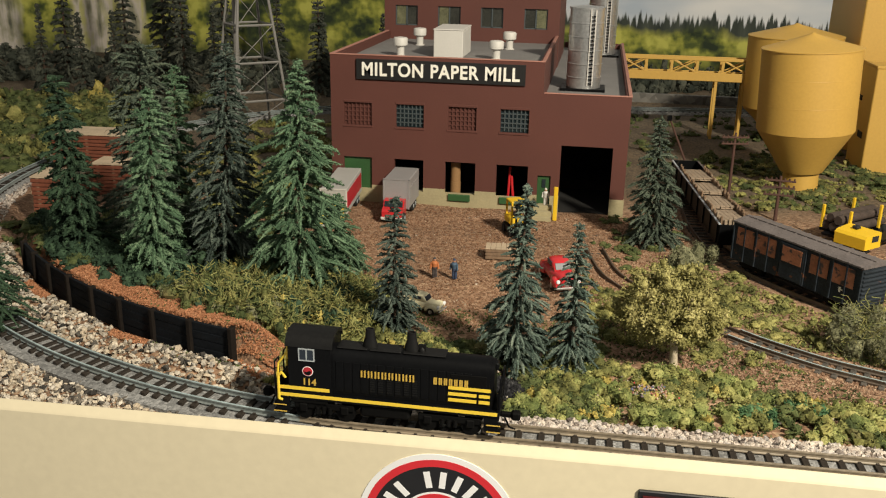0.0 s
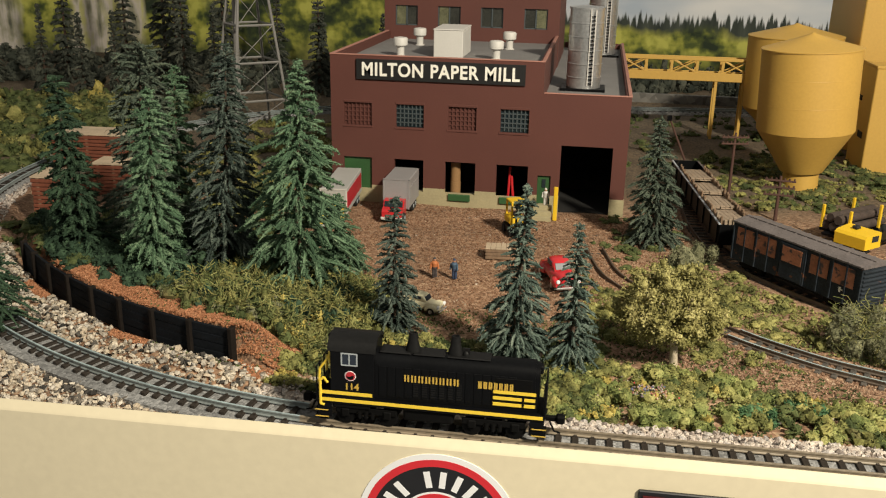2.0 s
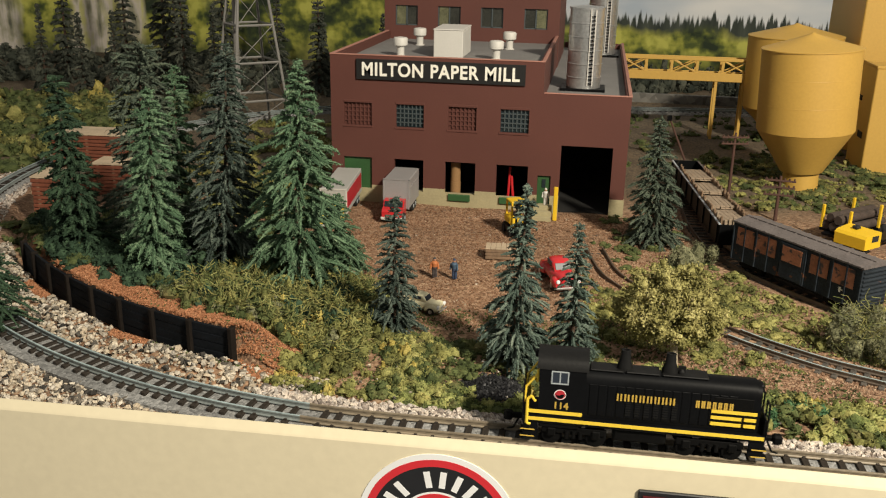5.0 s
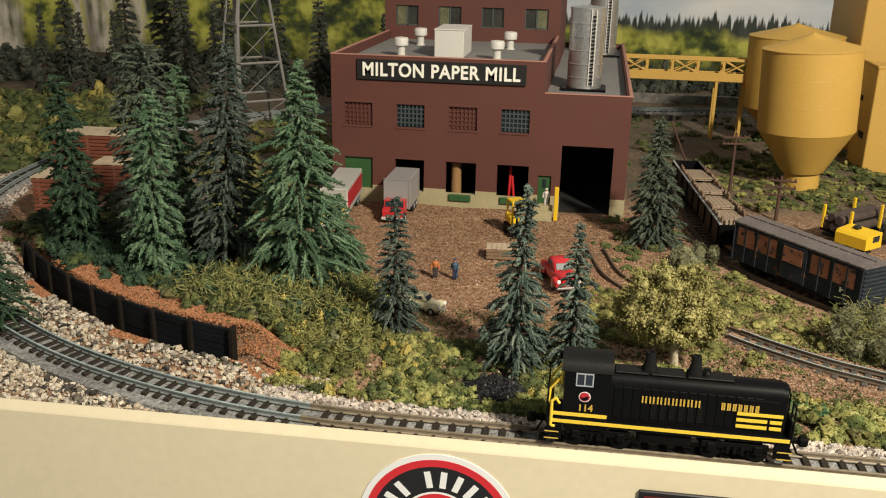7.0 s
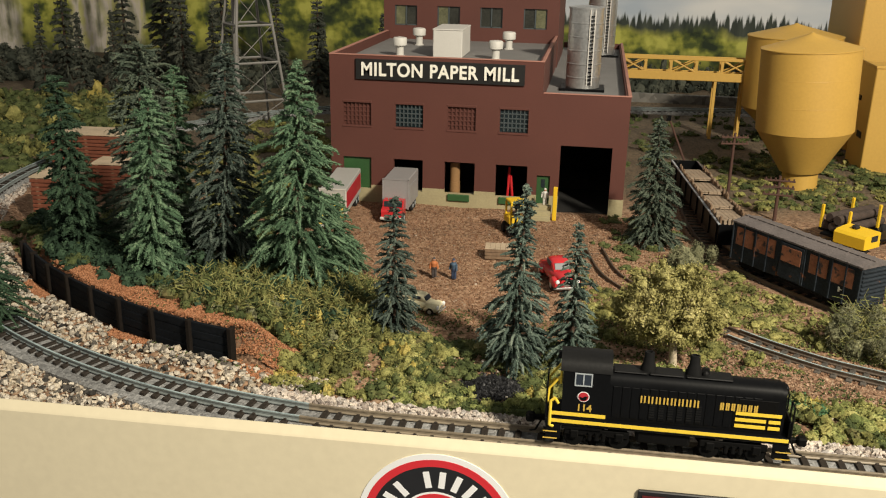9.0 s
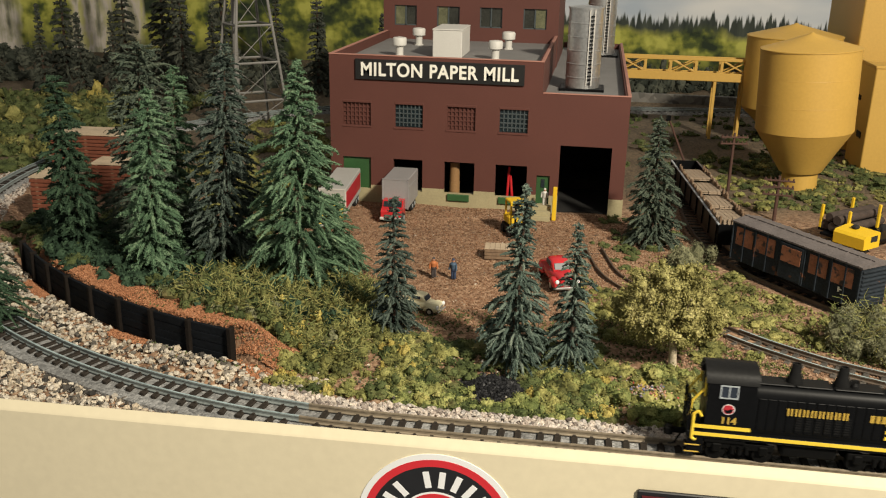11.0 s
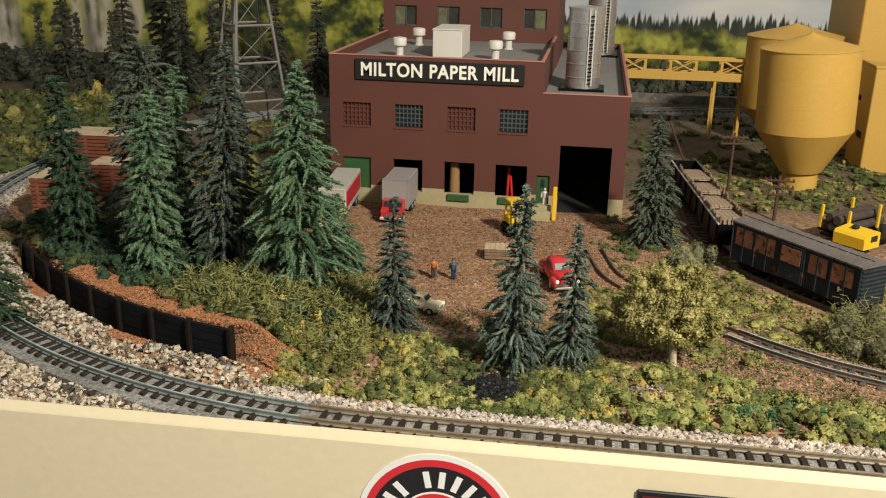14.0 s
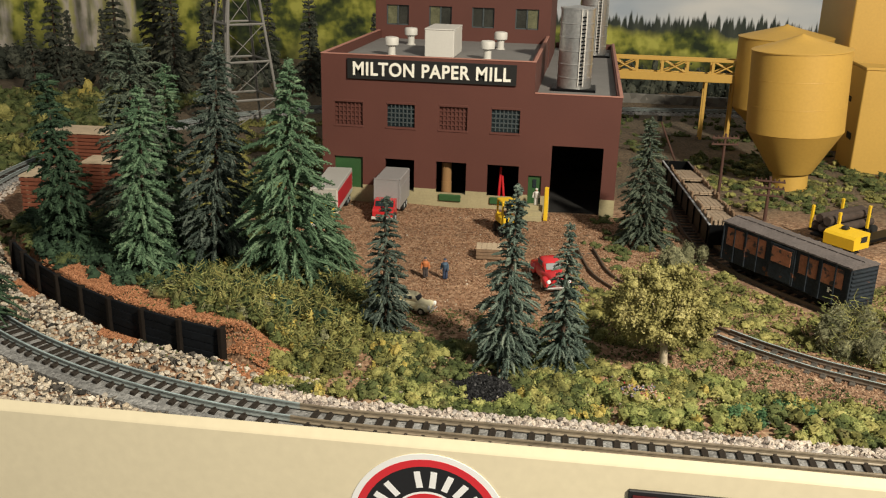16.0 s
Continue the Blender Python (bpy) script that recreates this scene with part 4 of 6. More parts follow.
        for s in (-1, 1):
            h.rod((x, 8.7 * s, 9), (x, 8.7 * s, 21), 0.3).rod((x, 8.7 * s, 21), (x, 3.2 * s, 21), 0.3).rod((x, 3.2 * s, 21), (x, 3.2 * s, 9), 0.3)
        part("end_rail", h, "loco_black", t, "black wire end railing")
    for s in (-1, 1):
        g = Build().rod((-36.9, 9.4 * s, 7.0), (-36.9, 9.4 * s, 16.2), 0.5).rod((-36.9, 9.4 * s, 16.2), (-35.6, 9.4 * s, 17.4), 0.5).rod((-35.6, 9.4 * s, 17.4), (-34.4, 9.2 * s, 15.4), 0.45).rod((-36.9, 9.4 * s, 7.0), (-35.6, 9.4 * s, 6.6), 0.5)
        part("grab_iron", g, "stripe", t, "yellow corner grab iron")
        g = Build().rod((-37.6, 6.0 * s, 19.5), (-34.2, 6.6 * s, 24.5), 0.4).rod((-37.6, 6.0 * s, 19.5), (-38.0, 6.4 * s, 14.0), 0.4).rod((-34.0, 7.0 * s, 29.0), (-34.0, 7.0 * s, 22.0), 0.35)
        part("grab_iron", g, "stripe", t, "yellow slanting grab iron")
    part("fuel_tank", Build().box(-9, 8, -7.6, 7.6, 2.2, 7.2, 0.8), "underframe", t)
    part("battery_box", Build().box(-33.0, -20, -8.6, 8.6, 5.6, 7.4, 0.3), "underframe", t)
    axles = []
    for bx in (-21.5, 21.5):
        fr = part("truck_frame", Build().box(bx - 10.5, bx + 10.5, -7.9, -6.9, 3.4, 6.0, 0.3).box(bx - 10.5, bx + 10.5, 6.9, 7.9, 3.4, 6.0, 0.3).box(bx - 2.5, bx + 2.5, -7, 7, 3.6, 6.6, 0.3), "underframe", t, "black truck side frame")
        j = Build()
        for s in (-1, 1):
            for ax in (-7.2, 7.2):
                j.box(bx + ax - 1.4, bx + ax + 1.4, *sorted((7.7 * s, 8.6 * s)), 2.2, 5.4, 0.4)
            for q in (-2.2, 0, 2.2):
                j.rod((bx + q, 8.2 * s, 2.0), (bx + q, 8.2 * s, 4.8), 0.7)
        part("journal_box", j, "underframe", fr)
        for ax in (-7.2, 7.2):
            ob = part("wheelset", Build().lathe([(0.7, -6), (0.7, -5.4), (3.2, -5.3), (3.25, -4.2), (3.7, -4.1), (3.6, -3.7), (0.7, -3.6), (0.7, 3.6), (3.6, 3.7), (3.7, 4.1), (3.25, 4.2), (3.2, 5.3), (0.7, 5.4), (0.7, 6)], 20,
                                                Matrix.Rotation(radians(90), 4, "X")), "underframe", t, "small dark metal wheelset", smooth=True, m=pose((bx + ax) * MM, 0, 3.2 * MM))
            axles.append((ob, bx + ax))
    # the model is slimmer than it is long: draw everything but the wheels in towards the centre line
    for ob in t.children_recursive:
        if ob.name.startswith("wheelset"):
            continue
        ob.location.y *= 0.78
        ob.location.x *= 1.05
        if ob.parent == t or ob.data.users > 1 or ob.name.startswith("number"):
            ob.location.z += (1.1 * MM if ob.parent == t else 0.0)
        if ob.data.users > 1 or ob.name.startswith("number"):
            continue
        for v in ob.data.vertices:
            v.co.y *= 0.78
            v.co.x *= 1.05
    axles = [(ob, ax * 1.05) for ob, ax in axles]
    return t, axles


# ---- trees and growth ----
def conifer(x, y, z, h, hw, fol, seed, label, lean=0.0, dense=1.0, chip=1.0, group="conifers", spare=0.0, wisps=0, blunt=0.16, thick=1.0, crumbs=4.2, droopy=1.0):
    """Whorls of drooping foam-coated fingers round a straight trunk; spare: bare share of the lower trunk; blunt: width of the top."""
    rng = np.random.default_rng(seed)
    t = thing("conifer_tree", x, y, z, 0, label, "tree", group)
    part("trunk", Build().rod((0, 0, -2), (0, 0, h * 0.96), h * 0.014 + 0.6, 8, 0.25), "bark", t, smooth=True)
    s = np.linspace(0, 1, 6)
    spines, rad = [], []

    def finger(p0, a, ln, rise, droop, r):
        bow = a + rng.uniform(-0.3, 0.3) * s
        q = np.stack([p0[0] + np.cos(bow) * ln * s, p0[1] + np.sin(bow) * ln * s, p0[2] + ln * (rise * s - droop * s ** 1.8)], 1)
        spines.append(q + rng.normal(0, 0.18, (6, 3)) * s[:, None])
        rad.append(r * rng.uniform(0.75, 1.2))
        return q

    low = h * (0.07 + spare)
    lv = low
    while lv < h * 0.985:
        u = (lv - low) / (h - low)
        reach = hw * ((1 - u) ** 0.9 * (1 - blunt) + blunt * min(1.0, (1.02 - u) * 9)) * rng.uniform(0.74, 1.06)
        n = max(5, int((7 + 6 * (1 - u)) * dense))
        off = rng.random() * 6.28
        r = thick * (0.78 + 0.35 * (1 - u)) * (h / 100) ** 0.3
        for k in range(n):
            a = off + 6.283 * (k + rng.uniform(-0.4, 0.4)) / n
            ln = max(2.2, reach * rng.uniform(0.62, 1.12))
            droop = rng.uniform(0.40, 0.85) * (1 - 0.4 * u) * droopy
            q = finger((0, 0, lv + rng.uniform(-1.2, 1.2)), a, ln, 0.2 + 0.25 * u, droop, r)
            if ln > 9:
                for side in (-1, 1):
                    if rng.random() < 0.8:
                        finger(q[rng.integers(2, 4)], a + side * rng.uniform(0.35, 0.7), ln * rng.uniform(0.35, 0.5), 0.0, rng.uniform(0.25, 0.6), r * 0.85)
        lv += (2.6 + 2.7 * (1 - u)) * (h / 100) ** 0.5 * thick ** 0.5
    spines, rad = np.array(spines), np.array(rad)
    length = np.linalg.norm(spines[:, -1] - spines[:, 0], axis=1)
    count = np.maximum(8, (length * crumbs * rad).astype(int))
    which = np.repeat(np.arange(len(rad)), count)
    f = rng.random(len(which)) * 4.999
    i = f.astype(int)
    p = spines[which, i] * (1 - (f - i))[:, None] + spines[which, i + 1] * (f - i)[:, None]
    d = rng.normal(size=(len(which), 3))
    d /= np.linalg.norm(d, axis=1)[:, None]
    p = p + d * (rad[which] * rng.uniform(0.85, 1.28, len(which)) * np.interp(f, [0, 1, 4, 5], [0.7, 1, 1, 0.6]))[:, None]
    me = triangles("crown", [finger_arrays(spines, rad * 0.72, rng), chip_arrays(p, 0.43 * chip * rng.uniform(0.6, 1.25, len(p)), rng, jitter=0.45, sides=4)])
    part("crown", me, FOL[fol], t)
    t.matrix_world = t.matrix_world @ pose(0, 0, 0, 0, lean, 0)
    if wisps:
        fz = rng.uniform(0.55, 0.99, wisps) * h
        fa = rng.uniform(0, 6.28, wisps)
        fr = hw * (1.05 - fz / h) * rng.uniform(0.5, 1.1, wisps) + blunt * hw * 0.8
        part("loose_fibre", threads(np.stack([np.cos(fa) * fr, np.sin(fa) * fr, fz], 1), rng, 4.5, 0.09), FIBRE, t, "loose hair-thin fibres")
    return t


def threads(points, rng, length, radius):
    """Thin bent three-sided threads from the given points, in millimetres."""
    b = Build()
    for p in points:
        d = rng.normal(size=3)
        d[2] = abs(d[2]) * 0.7
        d /= np.linalg.norm(d)
        q = p + d * length * rng.uniform(0.3, 0.6)
        d = d + rng.normal(size=3) * 0.7
        e = q + d / np.linalg.norm(d) * length * rng.uniform(0.3, 0.6)
        u = np.cross(d, (0.3, 0.5, 0.8))
        u = u / np.linalg.norm(u) * radius
        w = np.cross(u, d / np.linalg.norm(d))
        ring3 = [u, -0.5 * u + 0.87 * w, -0.5 * u - 0.87 * w]
        k = len(b.v)
        b.v += [tuple(s + o) for s in (p, q, e) for o in ring3]
        b.f += [(k + 3 * i + j, k + 3 * i + (j + 1) % 3, k + 3 * i + 3 + (j + 1) % 3, k + 3 * i + 3 + j) for i in range(2) for j in range(3)]
    me = bpy.data.meshes.new("threads")
    me.from_pydata([(x * MM, y * MM, z * MM) for x, y, z in b.v], [], b.f)
    return me


def leafy_tree(x, y, z):
    rng = np.random.default_rng(77)
    t = thing("deciduous_tree", x, y, z, 0, "round olive-green leafy tree with a pale trunk", "tree")
    b = Build().rod((0, 0, -1), (-0.5, 0, 9), 1.9, 10, 1.5).rod((-0.5, 0, 9), (-4, 1, 24), 1.5, 8, 0.6)
    for a in range(7):
        b.rod((-0.8, 0, 9 + a), (-5 + 14 * math.cos(a * 0.9), 10 * math.sin(a * 0.9), 22 + 2 * a), 0.8, 6, 0.25)
    part("trunk", b, "birch", t, "pale bare trunk with limbs", smooth=True)
    pts, siz, core = [], [], []
    for cx, cy, cz, r in ((-9, 0, 33, 14), (4, 2, 32, 13), (-18, 1, 25, 10.5), (9, 0, 23, 11.5), (-4, -5, 25, 12.5), (-12, -3, 21, 9), (2, 5, 28, 14)):
        for k in range(58):
            d = rng.normal(size=3)
            d /= np.linalg.norm(d)
            q = np.array([cx, cy, cz]) + d * r * rng.uniform(0.6, 1.0) * np.array([0.9, 0.85, 0.95])
            core.append(q)
            m = 56
            pts.append(q + rng.normal(0, 1.5, (m, 3)))
            siz.append(rng.uniform(0.26, 0.56, m))
    crown = triangles("crown", [lump_arrays(core, rng.uniform(1.2, 2.0, (len(core), 3)), rng, 0.3), chip_arrays(np.concatenate(pts), np.concatenate(siz), rng, sides=4)])
    part("crown", crown, FOL["leaf"], t, "olive leaf crown")


def clumps(name, label, fol, spots, seed, chip=0.9, per=60, kind="stuff"):
    """Low growth: rough foam lumps covered in finer crumbs; spots: (x, y, radius, height)."""
    rng = np.random.default_rng(seed)
    pts, siz, core, size3 = [], [], [], []
    fine = chip < 1.5
    for x, y, r, h in spots:
        m = max(8, int(per * (0.74 if fine else 0.6) * r * r / 16))
        lobes = rng.normal(size=(6, 3)) * np.array([0.42, 0.42, 0.3])
        lobes[:, 2] = np.abs(lobes[:, 2]) + 0.1
        big = rng.uniform(0.28, 0.62, 6)
        pick = rng.integers(0, 6, m)
        d = rng.normal(size=(m, 3))
        d /= np.linalg.norm(d, axis=1)[:, None]
        p = (lobes[pick] + d * (big[pick] * rng.uniform(0.85, 1.15, m))[:, None]) * np.array([r, r, h])
        p[:, 2] = np.abs(p[:, 2])
        c = lobes * np.array([r, r, h])
        for q in (p, c):
            q[:, 0] += x
            q[:, 1] += y
            q[:, 2] += land(q[:, 0], q[:, 1])
        pts.append(p)
        siz.append((0.4 + 0.6 * rng.random(m) ** 2) * chip)
        core.append(c)
        size3.append(big[:, None] * 0.9 * np.array([r, r, h]))
    me = triangles(name, [lump_arrays(np.concatenate(core), np.concatenate(size3), rng, 0.3),
                          chip_arrays(np.concatenate(pts), np.concatenate(siz), rng, jitter=0.45, sides=4)])
    ob = part(name, me, FOL[fol], label=label)
    tagged(ob, category="undergrowth", kind=kind)


def patches(seed, n, inside, rlo, rhi, hlo, hhi, keep=None):
    """Random spots within a region given as (x0, x1, y0, y1)."""
    rng = random.Random(seed)
    out = []
    while len(out) < n:
        x, y = rng.uniform(*inside[:2]), rng.uniform(*inside[2:])
        if keep and not keep(x, y):
            n -= 0.02
            continue
        out.append((x, y, rng.uniform(rlo, rhi), rng.uniform(hlo, hhi)))
    return out


def stones(name, label, material, n, region, keep, lo, hi, seed, category="ballast", lift=0.0, sides=8):
    rng = np.random.default_rng(seed)
    x, y = rng.uniform(region[0], region[1], n), rng.uniform(region[2], region[3], n)
    ok = keep(x, y)
    x, y = x[ok], y[ok]
    s = lo + (hi - lo) * rng.random(len(x)) ** 1.8
    z = land(x, y) + s * 0.25 + lift + (rng.random(len(x)) ** 2 * 1.0 if hi > 1.2 else 0.0)
    ob = part(name, chips(np.stack([x, y, z], 1), s, rng, flat=0.85, jitter=0.26, name=name, sides=12 if hi > 1.2 else sides), material, label=label)
    tagged(ob, category=category, kind="stuff")


def ring(x, y):
    return np.hypot(x - CX, y - CY)


def from_track(x, y):
    """Distance from the main line's centre on its front half; outside is negative."""
    return np.where(x > CX + 5, y - (281.9 + TRACK_SLOPE * (x + 60)), R_TRACK - ring(x, y))


def retaining_wall():
    t = thing("retaining_wall", 0, 0, 0, 0, "black tarred timber retaining wall with upright posts", "wall")
    angs = np.linspace(224.7, 256.8, 9)
    for k in range(8):
        a0, a1 = radians(angs[k]), radians(angs[k + 1])
        p0 = Vector((CX + 304.2 * math.cos(a0), CY + 304.2 * math.sin(a0)))
        p1 = Vector((CX + 304.2 * math.cos(a1), CY + 304.2 * math.sin(a1)))
        L, rz = (p1 - p0).length, math.atan2(p1.y - p0.y, p1.x - p0.x)
        m = Matrix.Translation((p0.x, p0.y, 0)) @ Matrix.Rotation(rz, 4, "Z")
        for j in range(4):
            z0 = 1.5 + 3.75 * j
            part("plank", Build().box(0.1, L - 0.1, -0.8 + 0.08 * ((j + k) % 3), 0.8, z0, z0 + 3.6, 0.2, m), "timber_black", t)
        part("post", Build().box(-1.1, 1.1, -2.2, 1.2, 0, 17.3, 0.3, m), "timber_post", t, "brown-black upright post")
    a = radians(angs[-1])
    m = Matrix.Translation((CX + 304.2 * math.cos(a), CY + 304.2 * math.sin(a), 0)) @ Matrix.Rotation(a + 1.57, 4, "Z")
    part("post", Build().box(-1.1, 1.1, -2.2, 1.2, 0, 17.6, 0.3, m), "timber_post", t, "brown-black upright post")


def storage_silo(x, y, r, top, cyl, cone, neck_r, lean, label):
    t = thing("storage_silo", x, y, 0, 0, label, "silo", "yellow silos")
    part("shell", Build().lathe([(r, cyl), (r, top)], 64), "yellow", t, smooth=True)
    for q in (0.33, 0.66):
        part("seam", Build().lathe([(r + 0.04, cyl + (top - cyl) * q), (r + 0.12, cyl + (top - cyl) * q + 0.2), (r + 0.04, cyl + (top - cyl) * q + 0.4)], 64), "yellow", t, smooth=True)
    part("roof_cone", Build().lathe([(r + 0.5, top - 0.5), (r + 0.5, top + 0.3), (r * 0.5, top + 5.4), (2.2, top + 10.0), (1.4, top + 10.8), (0.2, top + 11.0)], 64), "yellow", t, smooth=True)
    part("hopper", Build().lathe([(r - 0.2, cyl), (r - 2, cyl - 3), ((r + neck_r) * 0.52, (cyl + cone) / 2), (neck_r + 2.5, cone)], 64), "yellow", t, smooth=True)
    part("neck", Build().lathe([(neck_r, -1), (neck_r, cone + 0.5)], 40), "yellow", t, smooth=True)
    t.matrix_world = t.matrix_world @ pose(0, 0, 0, 0, lean, 0)


def yellow_works():
    storage_silo(154.8, 686, 33.9, 101, 43.5, 12.5, 12.5, -3.0, "yellow storage silo with a conical hopper base")
    storage_silo(172, 850, 39.8, 94.5, 33, 8, 14, -1.0, "yellow storage silo behind the front one")
    t = thing("elevator_tower", 219, 832, 0, 0, "tall yellow square tower behind the silos", "tower")
    part("shaft", Build().box(0, 150, 0, 117, -1, 152, 0.8), "yellow", t)
    t = thing("yellow_shed", 213, 748, 0, 0, "yellow flat-roofed building beside the silo", "building")
    part("wall", Build().box(0, 190, 0, 48, -1, 81, 0.6), "yellow", t)
    part("parapet", Build().box(-0.5, 190.5, -0.5, 1.2, 81, 83, 0.2).box(-0.5, 1.2, 1.2, 48.5, 81, 83, 0.2), "yellow", t)
    # vent openings: slabs on the wall, their shade given as black
    part("vent", Build().box(-0.6, 0.2, 12, 24, 24, 29), "dark", t, "vent opening as a black slab for its shade")
    part("vent", Build().box(-0.6, 0.2, 28, 38, 52, 56), "dark", t, "vent opening as a black slab for its shade")
    t = thing("conveyor_bridge", 0, 850, 0, 0, "yellow truss conveyor bridge on slender legs", "bridge")
    x0, x1, z0, z1 = 22.0, 134.0, 52.0, 72.5
    part("girder", Build().box(x0, x1, -1.2, 1.2, z0, z0 + 7.5, 0.3), "yellow", t)
    part("girder", Build().box(x0, x1, 11, 13, z0, z0 + 7.5, 0.3), "yellow", t)
    part("deck", Build().box(x0, x1, 1.2, 11, z0 + 1, z0 + 3), "frame_grey", t, "grey conveyor deck")
    part("top_rail", Build().box(x0, x1, -1, 1, z1 - 2.6, z1, 0.3).box(x0, x1, 11, 13, z1 - 2.6, z1, 0.3), "yellow", t)
    n = 5
    for k in range(n + 1):
        x = x0 + (x1 - x0) * k / n
        for y in (-0.8, 11.4):
            part("upright", Build().box(x - 1.2, x + 1.2, y, y + 1.6, z0 + 7.5, z1 - 2.6), "yellow", t)
            if k < n and k % 2 == 0:
                xa, xb = x + 1.2, x + (x1 - x0) / n - 1.2
                part("brace", Build().rod((xa, y + 0.8, z0 + 7.6), (xb, y + 0.8, z1 - 2.7), 0.7, 6).rod((xa, y + 0.9, z1 - 2.7), (xb, y + 0.9, z0 + 7.6), 0.7, 6), "yellow", t)
    for x in (107, 131):
        for y in (-0.6, 11):
            part("leg", Build().box(x - 1.3, x + 1.3, y, y + 2, -1, z0, 0.2), "yellow", t)


def box_truck(x, y, rz, body, cab, length, label, tall=20.5):
    t = thing("delivery_truck", x, y, 0, rz, label, "truck", "trucks at the docks")
    part("van_body", Build().box(-8.2, 8.2, 0, length, 6.0, 6.0 + tall, 0.5), body, t)
    part("corner_trim", Build().box(-8.5, -7.7, -0.3, 0.6, 6, 6 + tall).box(7.7, 8.5, -0.3, 0.6, 6, 6 + tall).box(-8.5, 8.5, -0.3, 0.6, 5.6 + tall, 6.3 + tall), "white_plastic" if body != "grey_trailer" else "grey_trailer", t)
    c = part("cab", Build().prism([(-0.3, 3.0), (-0.3, 13.2), (-6.0, 13.2), (-7.6, 9.4), (-11.5, 8.6), (-12.2, 7.2), (-12.2, 3.0)], "x", -6.6, 6.6), cab, t)
    part("windscreen", Build().prism([(-6.3, 12.6), (-6.6, 12.7), (-8.0, 9.5), (-7.7, 9.3)], "x", -5.8, 5.8), "glass_dark", c)
    part("bumper", Build().box(-7.2, 7.2, -13.2, -12.3, 2.2, 4.0, 0.3), "white_plastic", t, "white bumper")
    part("side_panel", Build().box(8.2, 8.5, 3, length - 3, 10, 20), "herald_red" if body != "grey_trailer" else "grey_trailer", t)
    for yy in (-8.5, length - 7, length - 14):
        for s in (-1, 1):
            w = part("wheel", Build().lathe([(3.0, -1.1), (3.2, -0.6), (3.2, 0.6), (3.0, 1.1)], 16, Matrix.Translation((6.4 * s, yy, 3.2)) @ Matrix.Rotation(radians(90), 4, "Y")), "tyre", t, smooth=True)
            part("hub", Build().lathe([(1.4, -1.3), (1.4, 1.3)], 10, Matrix.Translation((6.4 * s, yy, 3.2)) @ Matrix.Rotation(radians(90), 4, "Y")), "frame_grey", w)


def loft(sections, x=0.0, k=1.0, n=16, e=0.62):
    """A rounded body through upright sections (y, half width, bottom, top)."""
    b, vs, fs = Build(), [], []
    for y, hw, z0, z1 in sections:
        for i in range(n):
            a = 2 * math.pi * (i + 0.5) / n
            c, q = math.cos(a), math.sin(a)
            vs.append(((x + hw * math.copysign(abs(c) ** e, c)) * k, y * k, ((z0 + z1) / 2 + (z1 - z0) / 2 * math.copysign(abs(q) ** e, q)) * k))
    for j in range(len(sections) - 1):
        fs += [(j * n + i, j * n + (i + 1) % n, (j + 1) * n + (i + 1) % n, (j + 1) * n + i) for i in range(n)]
    return b.add(vs, fs + [tuple(range(n)), tuple((len(sections) - 1) * n + i for i in range(n))])


